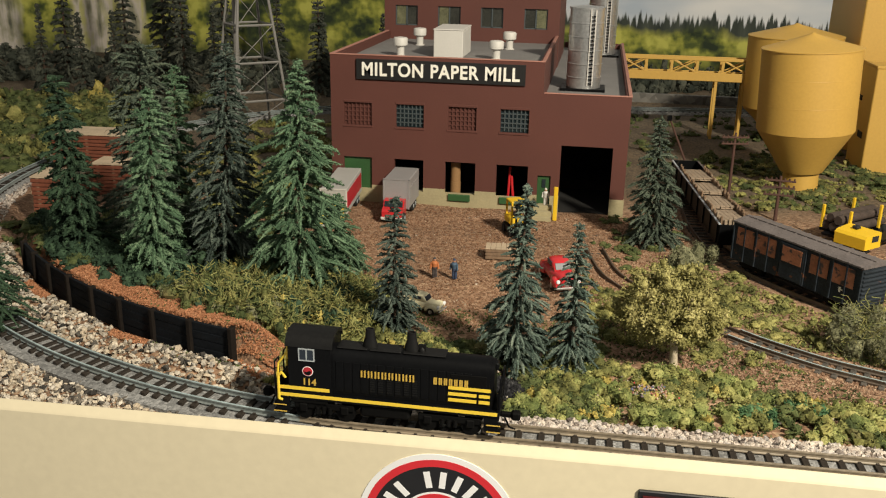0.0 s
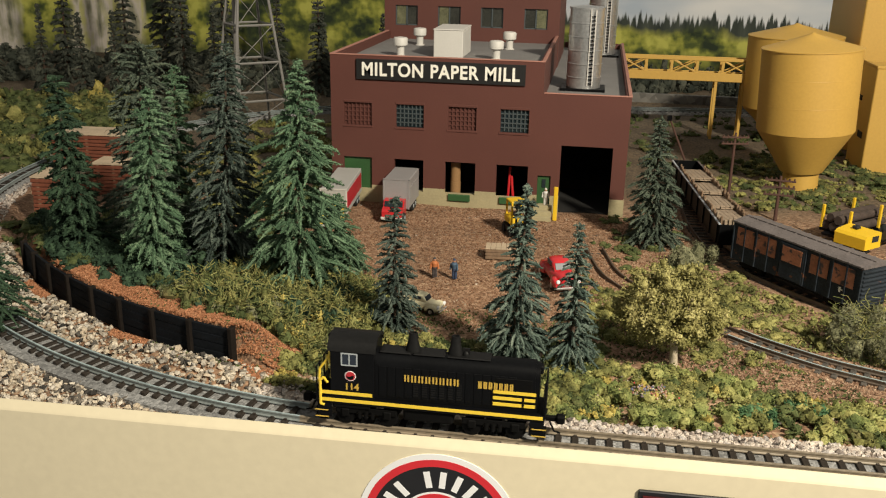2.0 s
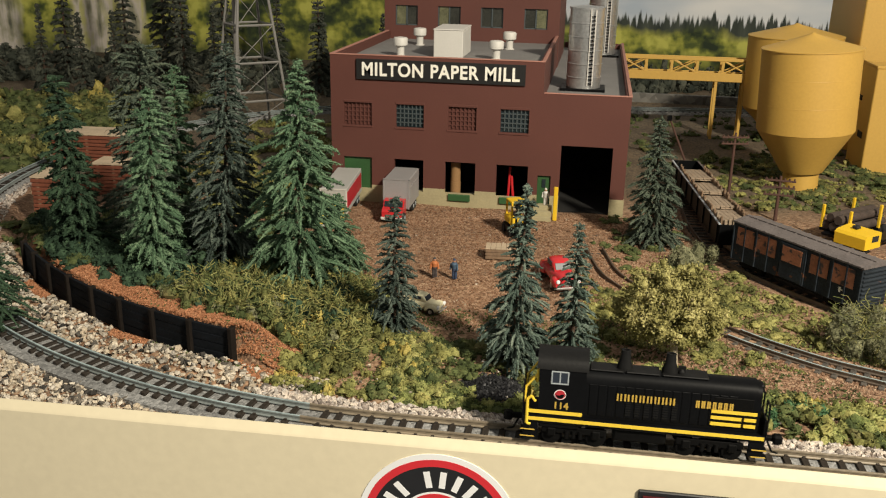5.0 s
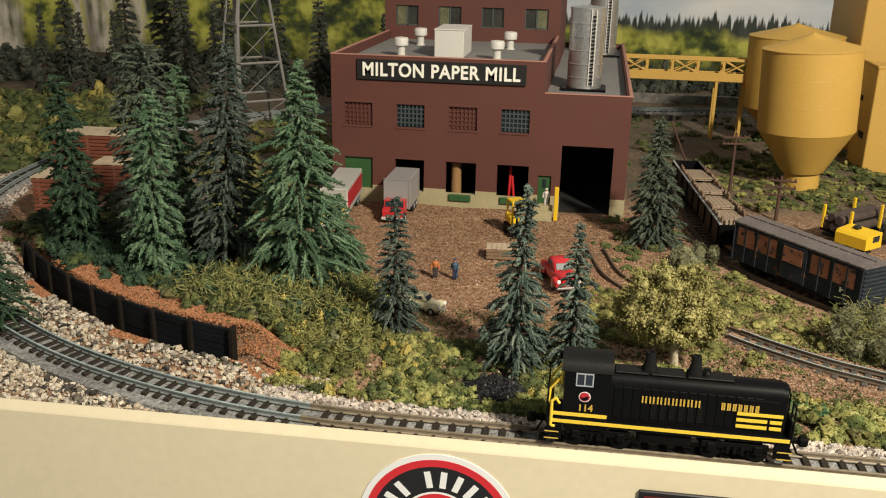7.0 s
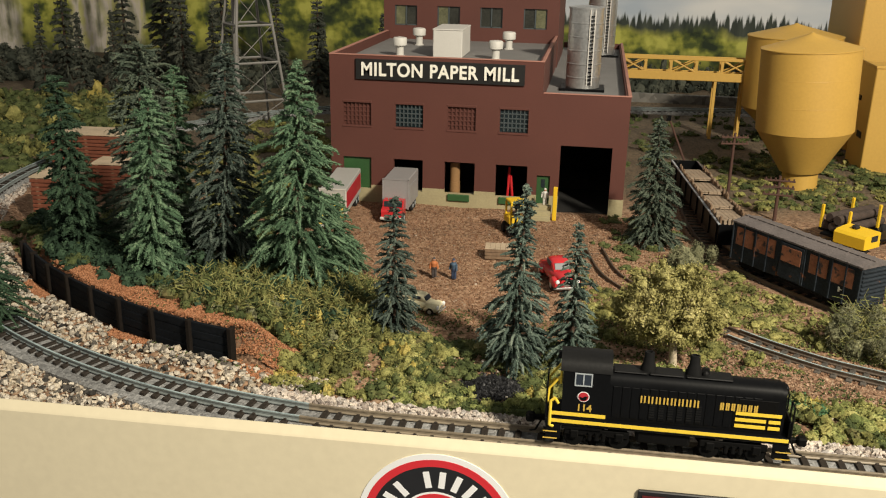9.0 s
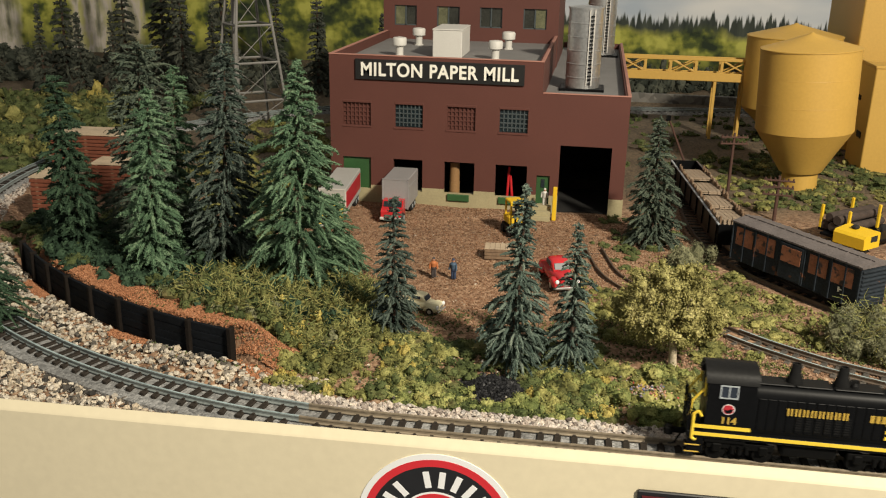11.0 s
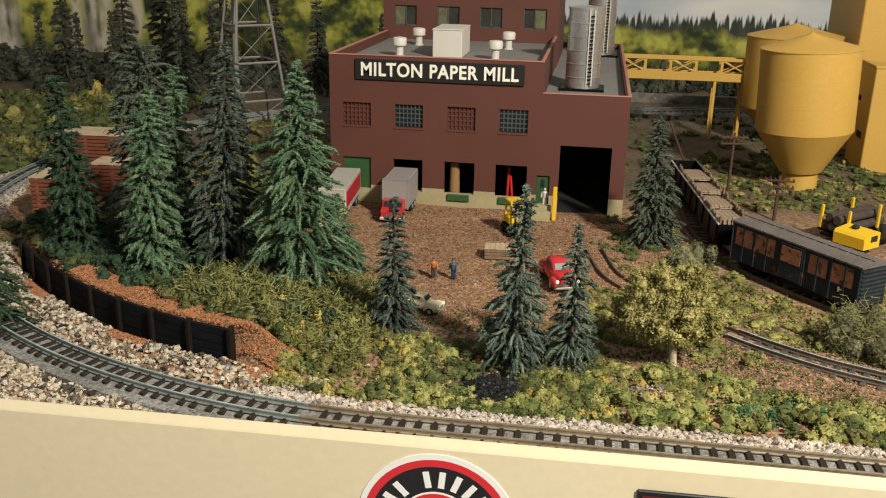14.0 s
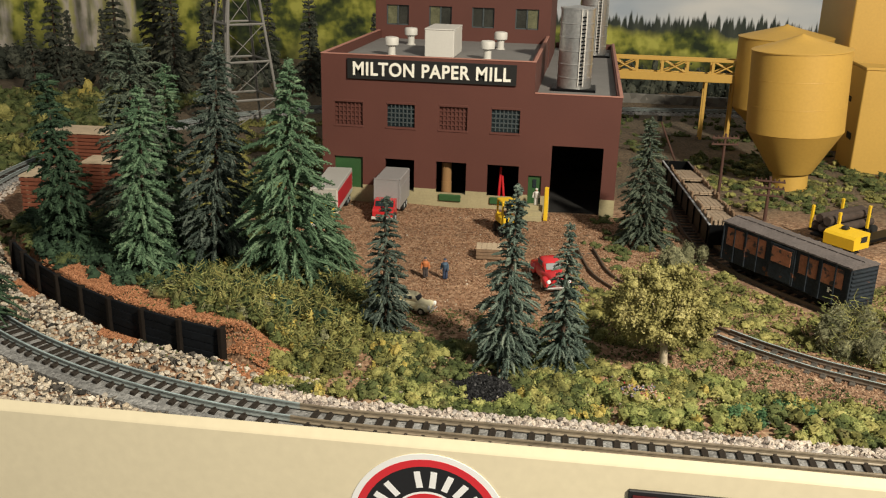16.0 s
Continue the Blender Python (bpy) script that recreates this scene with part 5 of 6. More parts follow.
def automobile(x, y, rz, paint, label, scale=1.0, z=0.0):
    t = thing("automobile", x, y, z, rz, label, "car")
    k = scale
    part("body", loft([(-14.3, 2.0, 2.8, 5.4), (-13.6, 3.1, 2.2, 6.7), (-9.5, 3.6, 2.0, 7.4), (-6, 4.3, 2.0, 7.7), (-4, 5.0, 2.0, 7.6), (4, 5.1, 2.0, 7.4), (9, 5.0, 2.0, 7.0),
                       (13.4, 4.5, 2.2, 6.2), (14.4, 3.2, 2.8, 5.2)], 0, k), paint, t, smooth=True)
    part("cab", loft([(-6.0, 3.8, 6.6, 7.6), (-4.4, 4.1, 6.6, 10.4), (-2.8, 4.2, 6.6, 11.3), (1.5, 4.2, 6.6, 11.5), (4.2, 4.0, 6.6, 10.9), (6.6, 3.2, 6.4, 8.0)], 0, k), paint, t, "rounded cab roof", smooth=True)
    for s in (-1, 1):
        for q in (0, 17.5):
            part("fender", loft([(-13.9 + q, 0.6, 3.0, 4.6), (-12.6 + q, 1.2, 2.3, 5.8), (-9.6 + q, 1.35, 2.5, 6.4), (-6.8 + q, 1.1, 2.2, 5.2), (-5.0 + q, 0.5, 2.0, 3.2)], 4.9 * s, k), paint, t, smooth=True)
        part("side_window", Build().box(*sorted((3.7 * s * k, 4.32 * s * k)), -2.6 * k, 3.2 * k, 8.3 * k, 10.3 * k, 0.2), "cab_glass", t)
        part("headlight", Build().lathe([(1.1, 0), (0.9, 0.7), (0.2, 0.9)], 12, Matrix.Translation((4.4 * s * k, -13.5 * k, 5.2 * k)) @ Matrix.Rotation(radians(90), 4, "X")), "logo_white", t, smooth=True)
        for yy in (-9.5, 8.2):
            w = part("wheel", Build().lathe([(2.3 * k, -0.9), (2.5 * k, 0), (2.3 * k, 0.9)], 14, Matrix.Translation((5.3 * s * k, yy * k, 2.5 * k)) @ Matrix.Rotation(radians(90), 4, "Y")), "tyre", t, smooth=True)
            part("hub", Build().lathe([(1.2 * k, -1.1), (1.2 * k, 1.1)], 10, Matrix.Translation((5.3 * s * k, yy * k, 2.5 * k)) @ Matrix.Rotation(radians(90), 4, "Y")), "silver", w)
    part("windscreen", Build().prism([(-6.1 * k, 7.9 * k), (-4.75 * k, 10.2 * k), (-4.2 * k, 10.2 * k), (-5.5 * k, 7.9 * k)], "x", -3.2 * k, 3.2 * k), "cab_glass", t)
    part("grille", Build().box(-1.7 * k, 1.7 * k, -14.6 * k, -13.9 * k, 3.2 * k, 5.4 * k, 0.3), "silver", t, "bright metal grille")
    part("bumper", Build().box(-5.6 * k, 5.6 * k, -15.2 * k, -14.4 * k, 2.2 * k, 3.2 * k, 0.3), "silver", t, "bright metal bumper")
    return t


def motions(loco, axles):
    rows = [(0.0, -64.6), (0.6, -64.6), (1.0, -64.4), (1.25, -61.8), (1.5, -57.7), (2.0, -49.1), (2.5, -40.9), (3.0, -29.6), (3.5, -16.0), (4.0, -2.0), (4.2, 4.2),
            (4.6, 15.3), (5.0, 23.6), (5.4, 28.8), (5.8, 31.2), (6.2, 31.6), (6.5, 31.6), (9.2, 31.6), (9.7, 36.0), (10.2, 48.3), (10.7, 66.6), (11.3, 92.2),
            (11.5, 101.7), (11.9, 121.3), (12.5, 151.0), (14.0, 226.0), (16.0, 326.0)]

    def line_y(x):
        if x > CX + 5:
            return 281.9 + TRACK_SLOPE * (x + 60)
        return CY - math.sqrt(R_TRACK ** 2 - (x - CX) ** 2)

    def place(x):
        y0, y1 = line_y(x - 22.6), line_y(x + 22.6)
        return pose(x * MM, (y0 + y1) / 2 * MM, 5.0 * MM, 0, 0, math.degrees(math.atan2(y1 - y0, 45.2)))

    walk(loco, [(t, place(x)) for t, x in rows])
    ts = [k / 15 for k in range(241)]
    run = np.interp(ts, [r[0] for r in rows], [r[1] for r in rows])
    for ob, ax in axles:
        walk(ob, [(t, pose(ax * MM, 0, 3.2 * MM, 0, math.degrees((x - run[0]) / 3.25), 0)) for t, x in zip(ts, run)])


# ---- freight cars ----
def boxcar(x, y, rz):
    t = thing("boxcar", x, y, 2.3, rz, "weathered dark boxcar with rust-orange panels and a grey-brown roof", "freight car", "freight cars")
    part("body", Build().box(-41, 41, -9.0, 9.0, 5.0, 25.4, 0.2), "boxcar", t)
    part("roof", Build().prism([(-9.6, 25.4), (-9.6, 26.2), (0, 28.0), (9.6, 26.2), (9.6, 25.4)], "x", -41.6, 41.6), "boxcar_roof", t, "grey-brown ribbed roof")
    for k in range(13):
        xx = -39 + 6.5 * k
        part("roof_rib", Build().prism([(-9.7, 26.2), (-9.7, 26.5), (0, 28.4), (9.7, 26.5), (9.7, 26.2), (0, 27.9)], "x", xx - 0.3, xx + 0.3), "boxcar_roof", t)
    part("running_board", Build().box(-41, 41, -1.2, 1.2, 27.9, 28.35), "boxcar_roof", t)
    for s in (-1, 1):
        d = part("sliding_door", Build().box(-7.5, 7.5, *sorted((9.0 * s, 9.7 * s)), 6.0, 24.4, 0.15), "boxcar", t, "blue-grey sliding door")
        part("door_track", Build().box(-8.5, 20, *sorted((9.0 * s, 9.8 * s)), 5.0, 5.8), "underframe", d)
        for a, c in ((-38, -26), (-24.5, -11), (11, 22), (24, 37)):
            part("side_panel", Build().box(a, c, *sorted((9.0 * s, 9.25 * s)), 14.0, 23.6, 0.05), "rust", t, "faded rust-orange panel")
        part("side_panel", Build().box(-6.2, 6.2, *sorted((9.7 * s, 9.9 * s)), 15.0, 23.0, 0.05), "rust", d, "faded rust-orange panel")
        for k in range(11):
            xx = -40.6 + 8.12 * k
            if abs(xx) > 8:
                part("side_post", Build().box(xx - 0.4, xx + 0.4, *sorted((9.0 * s, 9.6 * s)), 5.2, 25.2), "boxcar", t)
        part("lettering_bar", Build().box(29.5, 30.6, *sorted((9.25 * s, 9.35 * s)), 10.5, 13.0).box(30.6, 32.0, *sorted((9.25 * s, 9.35 * s)), 11.6, 12.2), "letter_white", t, "small white lettering bars")
    for k in range(9):
        part("end_rib", Build().box(41, 41.8, -8.6, 8.6, 6.2 + 2.1 * k, 7.3 + 2.1 * k, 0.2), "boxcar", t)
        part("end_rib", Build().box(-41.8, -41, -8.6, 8.6, 6.2 + 2.1 * k, 7.3 + 2.1 * k, 0.2), "boxcar", t)
    running_gear(t, 28)


def running_gear(t, bx):
    for q in (-bx, bx):
        fr = part("truck_frame", Build().box(q - 8, q + 8, -7.4, -6.6, 2.2, 4.4, 0.3).box(q - 8, q + 8, 6.6, 7.4, 2.2, 4.4, 0.3).box(q - 2, q + 2, -7, 7, 2.4, 5.0), "underframe", t)
        for ax in (-5.6, 5.6):
            part("wheelset", Build().lathe([(2.6, -5.5), (2.9, -4.2), (0.7, -4.0), (0.7, 4.0), (2.9, 4.2), (2.6, 5.5)], 16, Matrix.Translation((q + ax, 0, 2.7)) @ Matrix.Rotation(radians(90), 4, "X")), "underframe", fr, smooth=True)
    for e in (-1, 1):
        part("coupler", Build().box(*sorted((e * (bx + 13), e * (bx + 17.5))), -1.3, 1.3, 3.6, 6.0, 0.4), "underframe", t)


def gondola(x, y, rz, length, seed):
    rng = random.Random(seed)
    t = thing("gondola", x, y, 2.3, rz, "open black gondola loaded with weathered planks", "freight car", "freight cars")
    h = length / 2
    part("floor", Build().box(-h, h, -8.6, 8.6, 5, 6.2), "underframe", t)
    for s in (-1, 1):
        part("side", Build().box(-h, h, *sorted((8.6 * s, 9.3 * s)), 5, 16.5, 0.15), "loco_black", t)
        # rim colour differs by side: pale grey at +y, darker grey-brown at -y
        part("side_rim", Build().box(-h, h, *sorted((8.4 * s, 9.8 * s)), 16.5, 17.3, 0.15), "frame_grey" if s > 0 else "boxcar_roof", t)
        part("end", Build().box(*sorted((h * s, (h + 0.8) * s)), -9.3, 9.3, 5, 17.0, 0.15), "loco_black", t)
        for k in range(9):
            xx = -h + 3 + (2 * h - 6) * k / 8
            part("side_post", Build().box(xx - 0.6, xx + 0.6, *sorted((9.3 * s, 10.1 * s)), 5, 16.5), "loco_black", t)
    x0, x1 = -h + 2, h - 26
    part("load_base", Build().box(x0, x1, -7.0, 7.0, 6.2, 14.6, 0.3), "wood", t, "stack of timber below the top planks")
    n = 4
    for k in range(n):
        xa = x0 + (x1 - x0) * k / n
        tilt = Matrix.Translation((xa, 0, 17.6 + rng.uniform(-0.3, 0.5))) @ Matrix.Rotation(radians(rng.uniform(3.5, 5.0)), 4, "Y") @ Matrix.Rotation(radians(rng.uniform(-2, 2)), 4, "Z")
        for q in range(5):
            for j in range(2):
                part("plank", Build().box(rng.uniform(-0.8, 0.6), (x1 - x0) / n + rng.uniform(-1.0, 0.5), -7.0 + 2.8 * q, -4.35 + 2.8 * q, -1.05 * j, 0.85 - 1.05 * j, 0.1, tilt), "grey_plank", t)
    for k in range(int((x1 - x0) / 2.6)):
        xa = x0 + 2.6 * k + rng.uniform(-0.3, 0.3)
        for s in (-1, 1):
            part("stake", Build().box(xa, xa + rng.uniform(1.2, 1.9), *sorted((7.3 * s, 8.4 * s)), 6.2, rng.uniform(17.8, 21.0), 0.15), "wood" if rng.random() < 0.75 else "grey_plank", t)
    for q in range(6):
        part("stake", Build().box(-h + 0.3, -h + 1.6, -7 + 2.4 * q, -5.4 + 2.4 * q, 6.2, rng.uniform(18.0, 21.5), 0.15), "grey_plank", t)
    running_gear(t, h - 15)


# ---- yard things ----
def pole(x, y, h, arms, rz, label):
    t = thing("utility_pole", x, y, float(land(x, y)), rz, label, "pole", "utility poles")
    part("post", Build().rod((0, 0, -1), (0, 0, h), 1.25, 10, 0.9), "pole_wood", t, smooth=True)
    for z in arms:
        a = part("crossarm", Build().box(-9.5, 9.5, -1.4, -0.6, z, z + 1.2, 0.15), "pole_wood", t)
        for q in (-8.5, -5.5, -2.6, 2.6, 5.5, 8.5):
            part("insulator", Build().lathe([(0.3, z + 1.1), (0.6, z + 1.5), (0.5, z + 2.4)], 8, Matrix.Translation((q, -1, 0))), "pole_wood", a)


def lattice_tower():
    t = thing("lattice_tower", -308, 785, -0.5, 42, "pale steel lattice tower among the rear trees", "tower")
    H = 150.0
    w = lambda z: 27.0 - 16.7 * z / H
    for sx in (-1, 1):
        for sy in (-1, 1):
            part("leg", Build().rod((sx * w(0), sy * w(0), 0), (sx * w(H), sy * w(H), H), 1.3, 8), "steel_white", t)
    zs = [30, 63, 95, 128]
    for k, z in enumerate(zs):
        q = w(z)
        for a, c in (((-q, -q), (q, -q)), ((q, -q), (q, q)), ((q, q), (-q, q)), ((-q, q), (-q, -q))):
            part("girt", Build().rod((*a, z), (*c, z), 1.1, 6), "steel_white", t)
        z0 = zs[k - 1] if k else 2
        p = w(z0)
        for a, c in (((-p, -p), (q, -q)), ((p, -p), (q, q)), ((p, p), (-q, q)), ((-p, p), (-q, -q))):
            part("brace", Build().rod((*a, z0), (*c, z), 0.35, 6), "steel_white", t)
    part("standpipe", Build().rod((-13.4, -1.4, 0), (-12.0, -1.4, H), 2.4, 12), "steel_white", t, "pale vertical pipe", smooth=True)


def lumber_stack(x, y, z, rz, lx, ly, h, label):
    rng = random.Random(int(x))
    t = thing("lumber_stack", x, y, z, rz, label, "lumber", "lumber stacks")
    n = int(h / 2.6)
    for k in range(n):
        part("lumber_layer", Build().box(-lx / 2 + rng.uniform(-0.4, 0.4), lx / 2, -ly / 2 + rng.uniform(-0.4, 0.4), ly / 2, 2.6 * k, 2.6 * k + 2.1, 0.2), "red_lumber", t)
        for q in (-0.35, 0, 0.35):
            part("spacer", Build().box(lx * q - 0.8, lx * q + 0.8, -ly / 2, ly / 2, 2.6 * k + 2.1, 2.6 * k + 2.6), "wood", t)
    for k in range(8):
        y0 = -ly / 2 + ly * k / 8
        part("board", Build().box(-lx / 2 - 0.3, lx / 2 + 0.3, y0 + 0.1, y0 + ly / 8 - 0.1, 2.6 * n, 2.6 * n + 0.9 + rng.uniform(0, 0.15), 0.1), "pale_wood", t, "pale top board")


def figure(x, y, z, rz, body, label, top=None, head="skin"):
    b = Build()
    b.lathe([(0.55, 0), (0.8, 0.4), (0.7, 2.8), (0.85, 5.2)], 10, Matrix.Translation((-0.55, 0, 0)))
    b.lathe([(0.55, 0), (0.8, 0.4), (0.7, 2.8), (0.85, 5.2)], 10, Matrix.Translation((0.75, 0.3, 0)))
    b.lathe([(1.15, 4.8), (1.35, 6.0), (1.75, 8.2), (1.3, 9.0), (0.5, 9.3)], 12)
    b.lathe([(0.4, 9.0), (0.85, 9.6), (0.95, 10.4), (0.6, 11.1), (0.1, 11.3)], 12)
    b.rod((-1.7, 0, 8.4), (-2.1, -0.5, 5.0), 0.5, 8).rod((1.7, 0, 8.4), (2.1, -0.6, 5.0), 0.5, 8)
    ob = part("figurine", b, body, label=label, smooth=True)
    for m in (top or body, head):
        ob.data.materials.append(MAT[m])
    for p in ob.data.polygons:
        zc = p.center.z / MM
        p.material_index = 2 if 9.2 < zc < 10.6 or (abs(p.center.x) > 0.0019 and zc < 6.5 and zc > 4.5) else 1 if 5.6 < zc < 9.3 else 0
    ob.matrix_world = pose(x * MM, y * MM, z * MM, 0, 0, rz)
    tagged(ob, category="figurine", group="yard figurines")


def crate(x, y, rz):
    t = thing("wooden_crate", x, y, 0.2, rz, "brown wooden crate lying in the gravel yard", "crate")
    part("box", Build().box(-7, 7, -5, 5, 0, 6.0, 0.2), "wood", t)
    for z in (0.3, 2.3, 4.3):
        part("slat", Build().box(-7.2, 7.2, -5.4, -5.0, z, z + 1.6, 0.1), "wood", t)
    for k in range(5):
        part("lid_board", Build().box(-7.2 + 2.9 * k, -4.5 + 2.9 * k, -5.3, 5.3, 6.0, 6.5, 0.1), "pale_wood", t)


def forklift(x, y, rz):
    t = thing("forklift", x, y, 0, rz, "yellow forklift truck with a black chassis in the yard", "forklift")
    part("chassis", Build().box(-6, 6, -8, 8, 1.6, 6.0, 0.5), "loco_black", t)
    part("body", Build().box(-5, 5, -2, 8.5, 6.0, 11.5, 1.0), "bright_yellow", t)
    g = part("overhead_guard", Build().box(-5.2, 5.2, -5, 5.5, 20.0, 21.4, 0.4), "bright_yellow", t)
    for a in (-4.6, 4.6):
        for c in (-4.4, 4.9):
            part("guard_post", Build().box(a - 0.5, a + 0.5, c - 0.5, c + 0.5, 6 if c < 0 else 11.5, 20.0), "bright_yellow", g)
    part("seat", Build().box(-2.5, 2.5, -1.8, 2.5, 11.5, 13.5, 0.5), "tyre", t)
    part("mast", Build().box(-4, -3, -10, -8.8, 1, 22, 0.1).box(3, 4, -10, -8.8, 1, 22, 0.1).box(-4, 4, -9.8, -9.0, 20.5, 21.5), "loco_black", t)
    part("fork", Build().box(-3.2, -2.2, -20, -10, 0.6, 1.3).box(2.2, 3.2, -20, -10, 0.6, 1.3), "loco_black", t)
    for a in (-5.6, 5.6):
        for c in (-5, 5.5):
            part("wheel", Build().lathe([(2.3, -1), (2.6, 0), (2.3, 1)], 14, Matrix.Translation((a, c, 2.6)) @ Matrix.Rotation(radians(90), 4, "Y")), "tyre", t, smooth=True)


def log_truck(x, y, rz):
    t = thing("log_truck", x, y, 0, rz, "yellow logging truck loaded with dark logs between yellow stakes", "truck")
    part("frame", Build().box(-13, 40, -5, 5, 4, 5.6, 0.3).box(-8, 40, 14, 24, 4, 5.6, 0.3).box(-6, -2, 4, 15, 4.1, 5.5), "loco_black", t)
    c = part("cab", Build().prism([(-15, 4.5), (-15.5, 11), (-14, 12.6), (-2, 14.0), (-0.5, 13.5), (0, 4.5)], "y", -10, 10), "bright_yellow", t)
    part("side_window", Build().box(-9, -3, -10.2, -9.8, 8.5, 12), "glass_dark", c)
    part("seat", Build().box(-9, -5, 0, 4, 13.2, 15.5, 0.8), "tyre", c, "black seat on top")
    for q, zz, yy in ((0, 9.0, -6), (1, 9.2, 0), (2, 9.0, 6), (3, 14.2, -3.2), (4, 14.2, 3.2)):
        part("log", Build().lathe([(2.7, 0), (3.0, 1), (2.8, 20), (2.5, 42), (2.2, 43)], 14, Matrix.Translation((-6 + (q * 1.7) % 4, yy + 19, zz)) @ Matrix.Rotation(radians(90), 4, "Y")), "log", t, "dark bark-covered log", smooth=True)
    for xx in (-2, 28):
        for s in (-1, 1):
            part("stake", Build().box(xx - 0.8, xx + 0.8, 19 + 9.2 * s - 0.8, 19 + 9.2 * s + 0.8, 5, 21, 0.2), "bright_yellow", t, "yellow steel stake")
        part("bolster", Build().box(xx - 1, xx + 1, 9, 29, 5, 6.6, 0.2), "loco_black", t)
    for xx in (-9, 14, 32, 40):
        for s in (-1, 1):
            part("wheel", Build().lathe([(2.8, -1.2), (3.2, 0), (2.8, 1.2)], 14, Matrix.Translation((xx, (6.5 * s if xx < 0 else 19 + 6.5 * s), 3.2)) @ Matrix.Rotation(radians(90), 4, "X")), "tyre", t, smooth=True)


def front_emblem():
    rz = math.degrees(math.atan(FRONT_SLOPE))
    x, z = -44.9, -30.4
    m = pose(x * MM, (fascia_y(x) - 2.2) * MM, z * MM, 90, 0, rz)
    e = part("round_emblem", Build().lathe([(29.0, 0.0), (29.0, 0.35), (0.1, 0.36)], 96), "logo_white", label="round railway emblem sticker in white, red and black")
    e.matrix_world = m
    tagged(e, category="sticker")
    for k, (r, mat, nm) in enumerate(((26.8, "logo_red", "outer_ring"), (24.0, "logo_black", "black_ring"), (13.9, "logo_white", "inner_line"), (13.1, "logo_red", "centre"))):
        part(nm, Build().lathe([(r, 0.3), (r, 0.42 + 0.06 * k), (0.1, 0.43 + 0.06 * k)], 96), mat, e)
    for k in range(15):
        if k in (5, 14):
            continue
        a = radians(90 + 108 - 16.2 * k)
        mm = Matrix.Rotation(a - math.pi / 2, 4, "Z")
        part("letter_bar", Build().box(-1.15, 1.15, 15.6, 22.2, 0.5, 0.62, 0, mm), "logo_white", e, "white letter bar")
    x = 60.0
    p = part("name_plate", Build().box(-35.5, 35.5, -1.4, 0, -43, -7.6, 0.3), "logo_black", label="maroon plate with a black border on the front board")
    p.matrix_world = pose(x * MM, (fascia_y(x) - 2.2) * MM, 0, 0, 0, rz)
    tagged(p, category="sign")
    part("face", Build().box(-34, 34, -1.9, -1.4, -42, -9.4), "maroon", p)


# ---- the place ----
ground_sheet()
front_board()
backdrop()
JOINT = next(i for i, q in enumerate(MAIN) if q.x < -96)
track(MAIN[:JOINT + 1], "straight railway line with brown rails on dark ties", lambda q: q.x < 150, "rail_brown", "tie", steel="rail_brown")
# separate curve section; its rails have the bluish sheen painted in
track(MAIN[JOINT:], "curved railway line with worn rails, blue reflection in their colour, on dark ties", lambda q: -330 < q.x and q.y < 420, "rail_head", "tie", steel="rail")
YARD_END = next(i for i, q in enumerate(SIDING) if q.y < 396)
track(SIDING[:YARD_END + 1], "rusty railway siding sunk in the mill yard", lambda q: q.y < 430, "rail_dark", "tie_grey", 1.5, False)
track(SIDING[YARD_END:], "weathered railway siding with worn rail heads", lambda q: 40 < q.x < 150, "rail_head", "tie_grey", 2.3, False)
track(SPUR, "weathered spur track holding freight cars", lambda q: False, "rail_dark", "tie_grey", 2.3, False)
retaining_wall()
mill()
roof_gear()
yellow_works()
tagged(part("stone_wall", Build().box(20, 420, 1022, 1028, -1, 12, 0.5), "stone_wall", label="low grey stone wall along the rear line"), category="wall", kind="structure")
lattice_tower()

t = thing("loading_boom", 77.5, 740.9, 0, 0, "thin dark leaning loading boom beside the gondola", "boom")
part("mast", Build().rod((0, 0, -1), (-17.1, 0, 37.5), 1.0, 8, 0.7), "pole_wood", t, smooth=True)
part("head", Build().box(-19.1, -15.1, -1.5, 1.5, 34.5, 39.0, 0.3), "loco_black", t, "dark boom head")
box_truck(-119.5, 541, 0, "grey_trailer", "red_paint", 33, "red truck with a plain grey box body backed to a dock", 19.2)
box_truck(-154.3, 519, 5, "pale_grey", "bright_yellow", 56, "white and red box trailer with a yellow cab at a dock", 16.5)
automobile(-12, 448, 20, "red_paint", "glossy red vintage car parked in the gravel yard", 1.22)
automobile(-75.5, 396, 75, "cream_car", "cream car parked beside a small conifer", 0.8)
crate(-47, 480, 4)
forklift(-41.5, 526, 25)
log_truck(163, 541, 42)
figure(-76.5, 440, 0.3, 10, "figure_b", "small painted worker figurine in an orange vest and dark overalls", "orange")
figure(-66, 440, 0.3, -20, "denim", "small painted worker figurine in blue overalls", "figure_a")
figure(-26.5, 565, 8.0, 0, "white_plastic", "small pale figurine standing on the dock steps")
t = thing("dock_steps", -27, 563, 0, 0, "cream dock steps with a yellow post by the small door", "steps")
for k in range(3):
    part("step", Build().box(-7, 5, -9 + 4 * k, -5 + 4 * k, 0, 2.7 * (k + 1), 0.15), "cream_base", t)
part("post", Build().box(6.0, 8.6, -6, -3.5, 0, 22, 0.3), "bright_yellow", t, "bright yellow post")
t = thing("paper_roll", -88.5, 586, 0.2, 0, "tall tan paper rolls stacked inside an open dock", "paper roll")
part("roll", Build().lathe([(3.6, 0), (3.6, 14.5)], 20), "paper_tan", t, smooth=True)
part("roll", Build().lathe([(3.4, 14.6), (3.4, 27.5)], 20), "paper_tan", t, smooth=True)
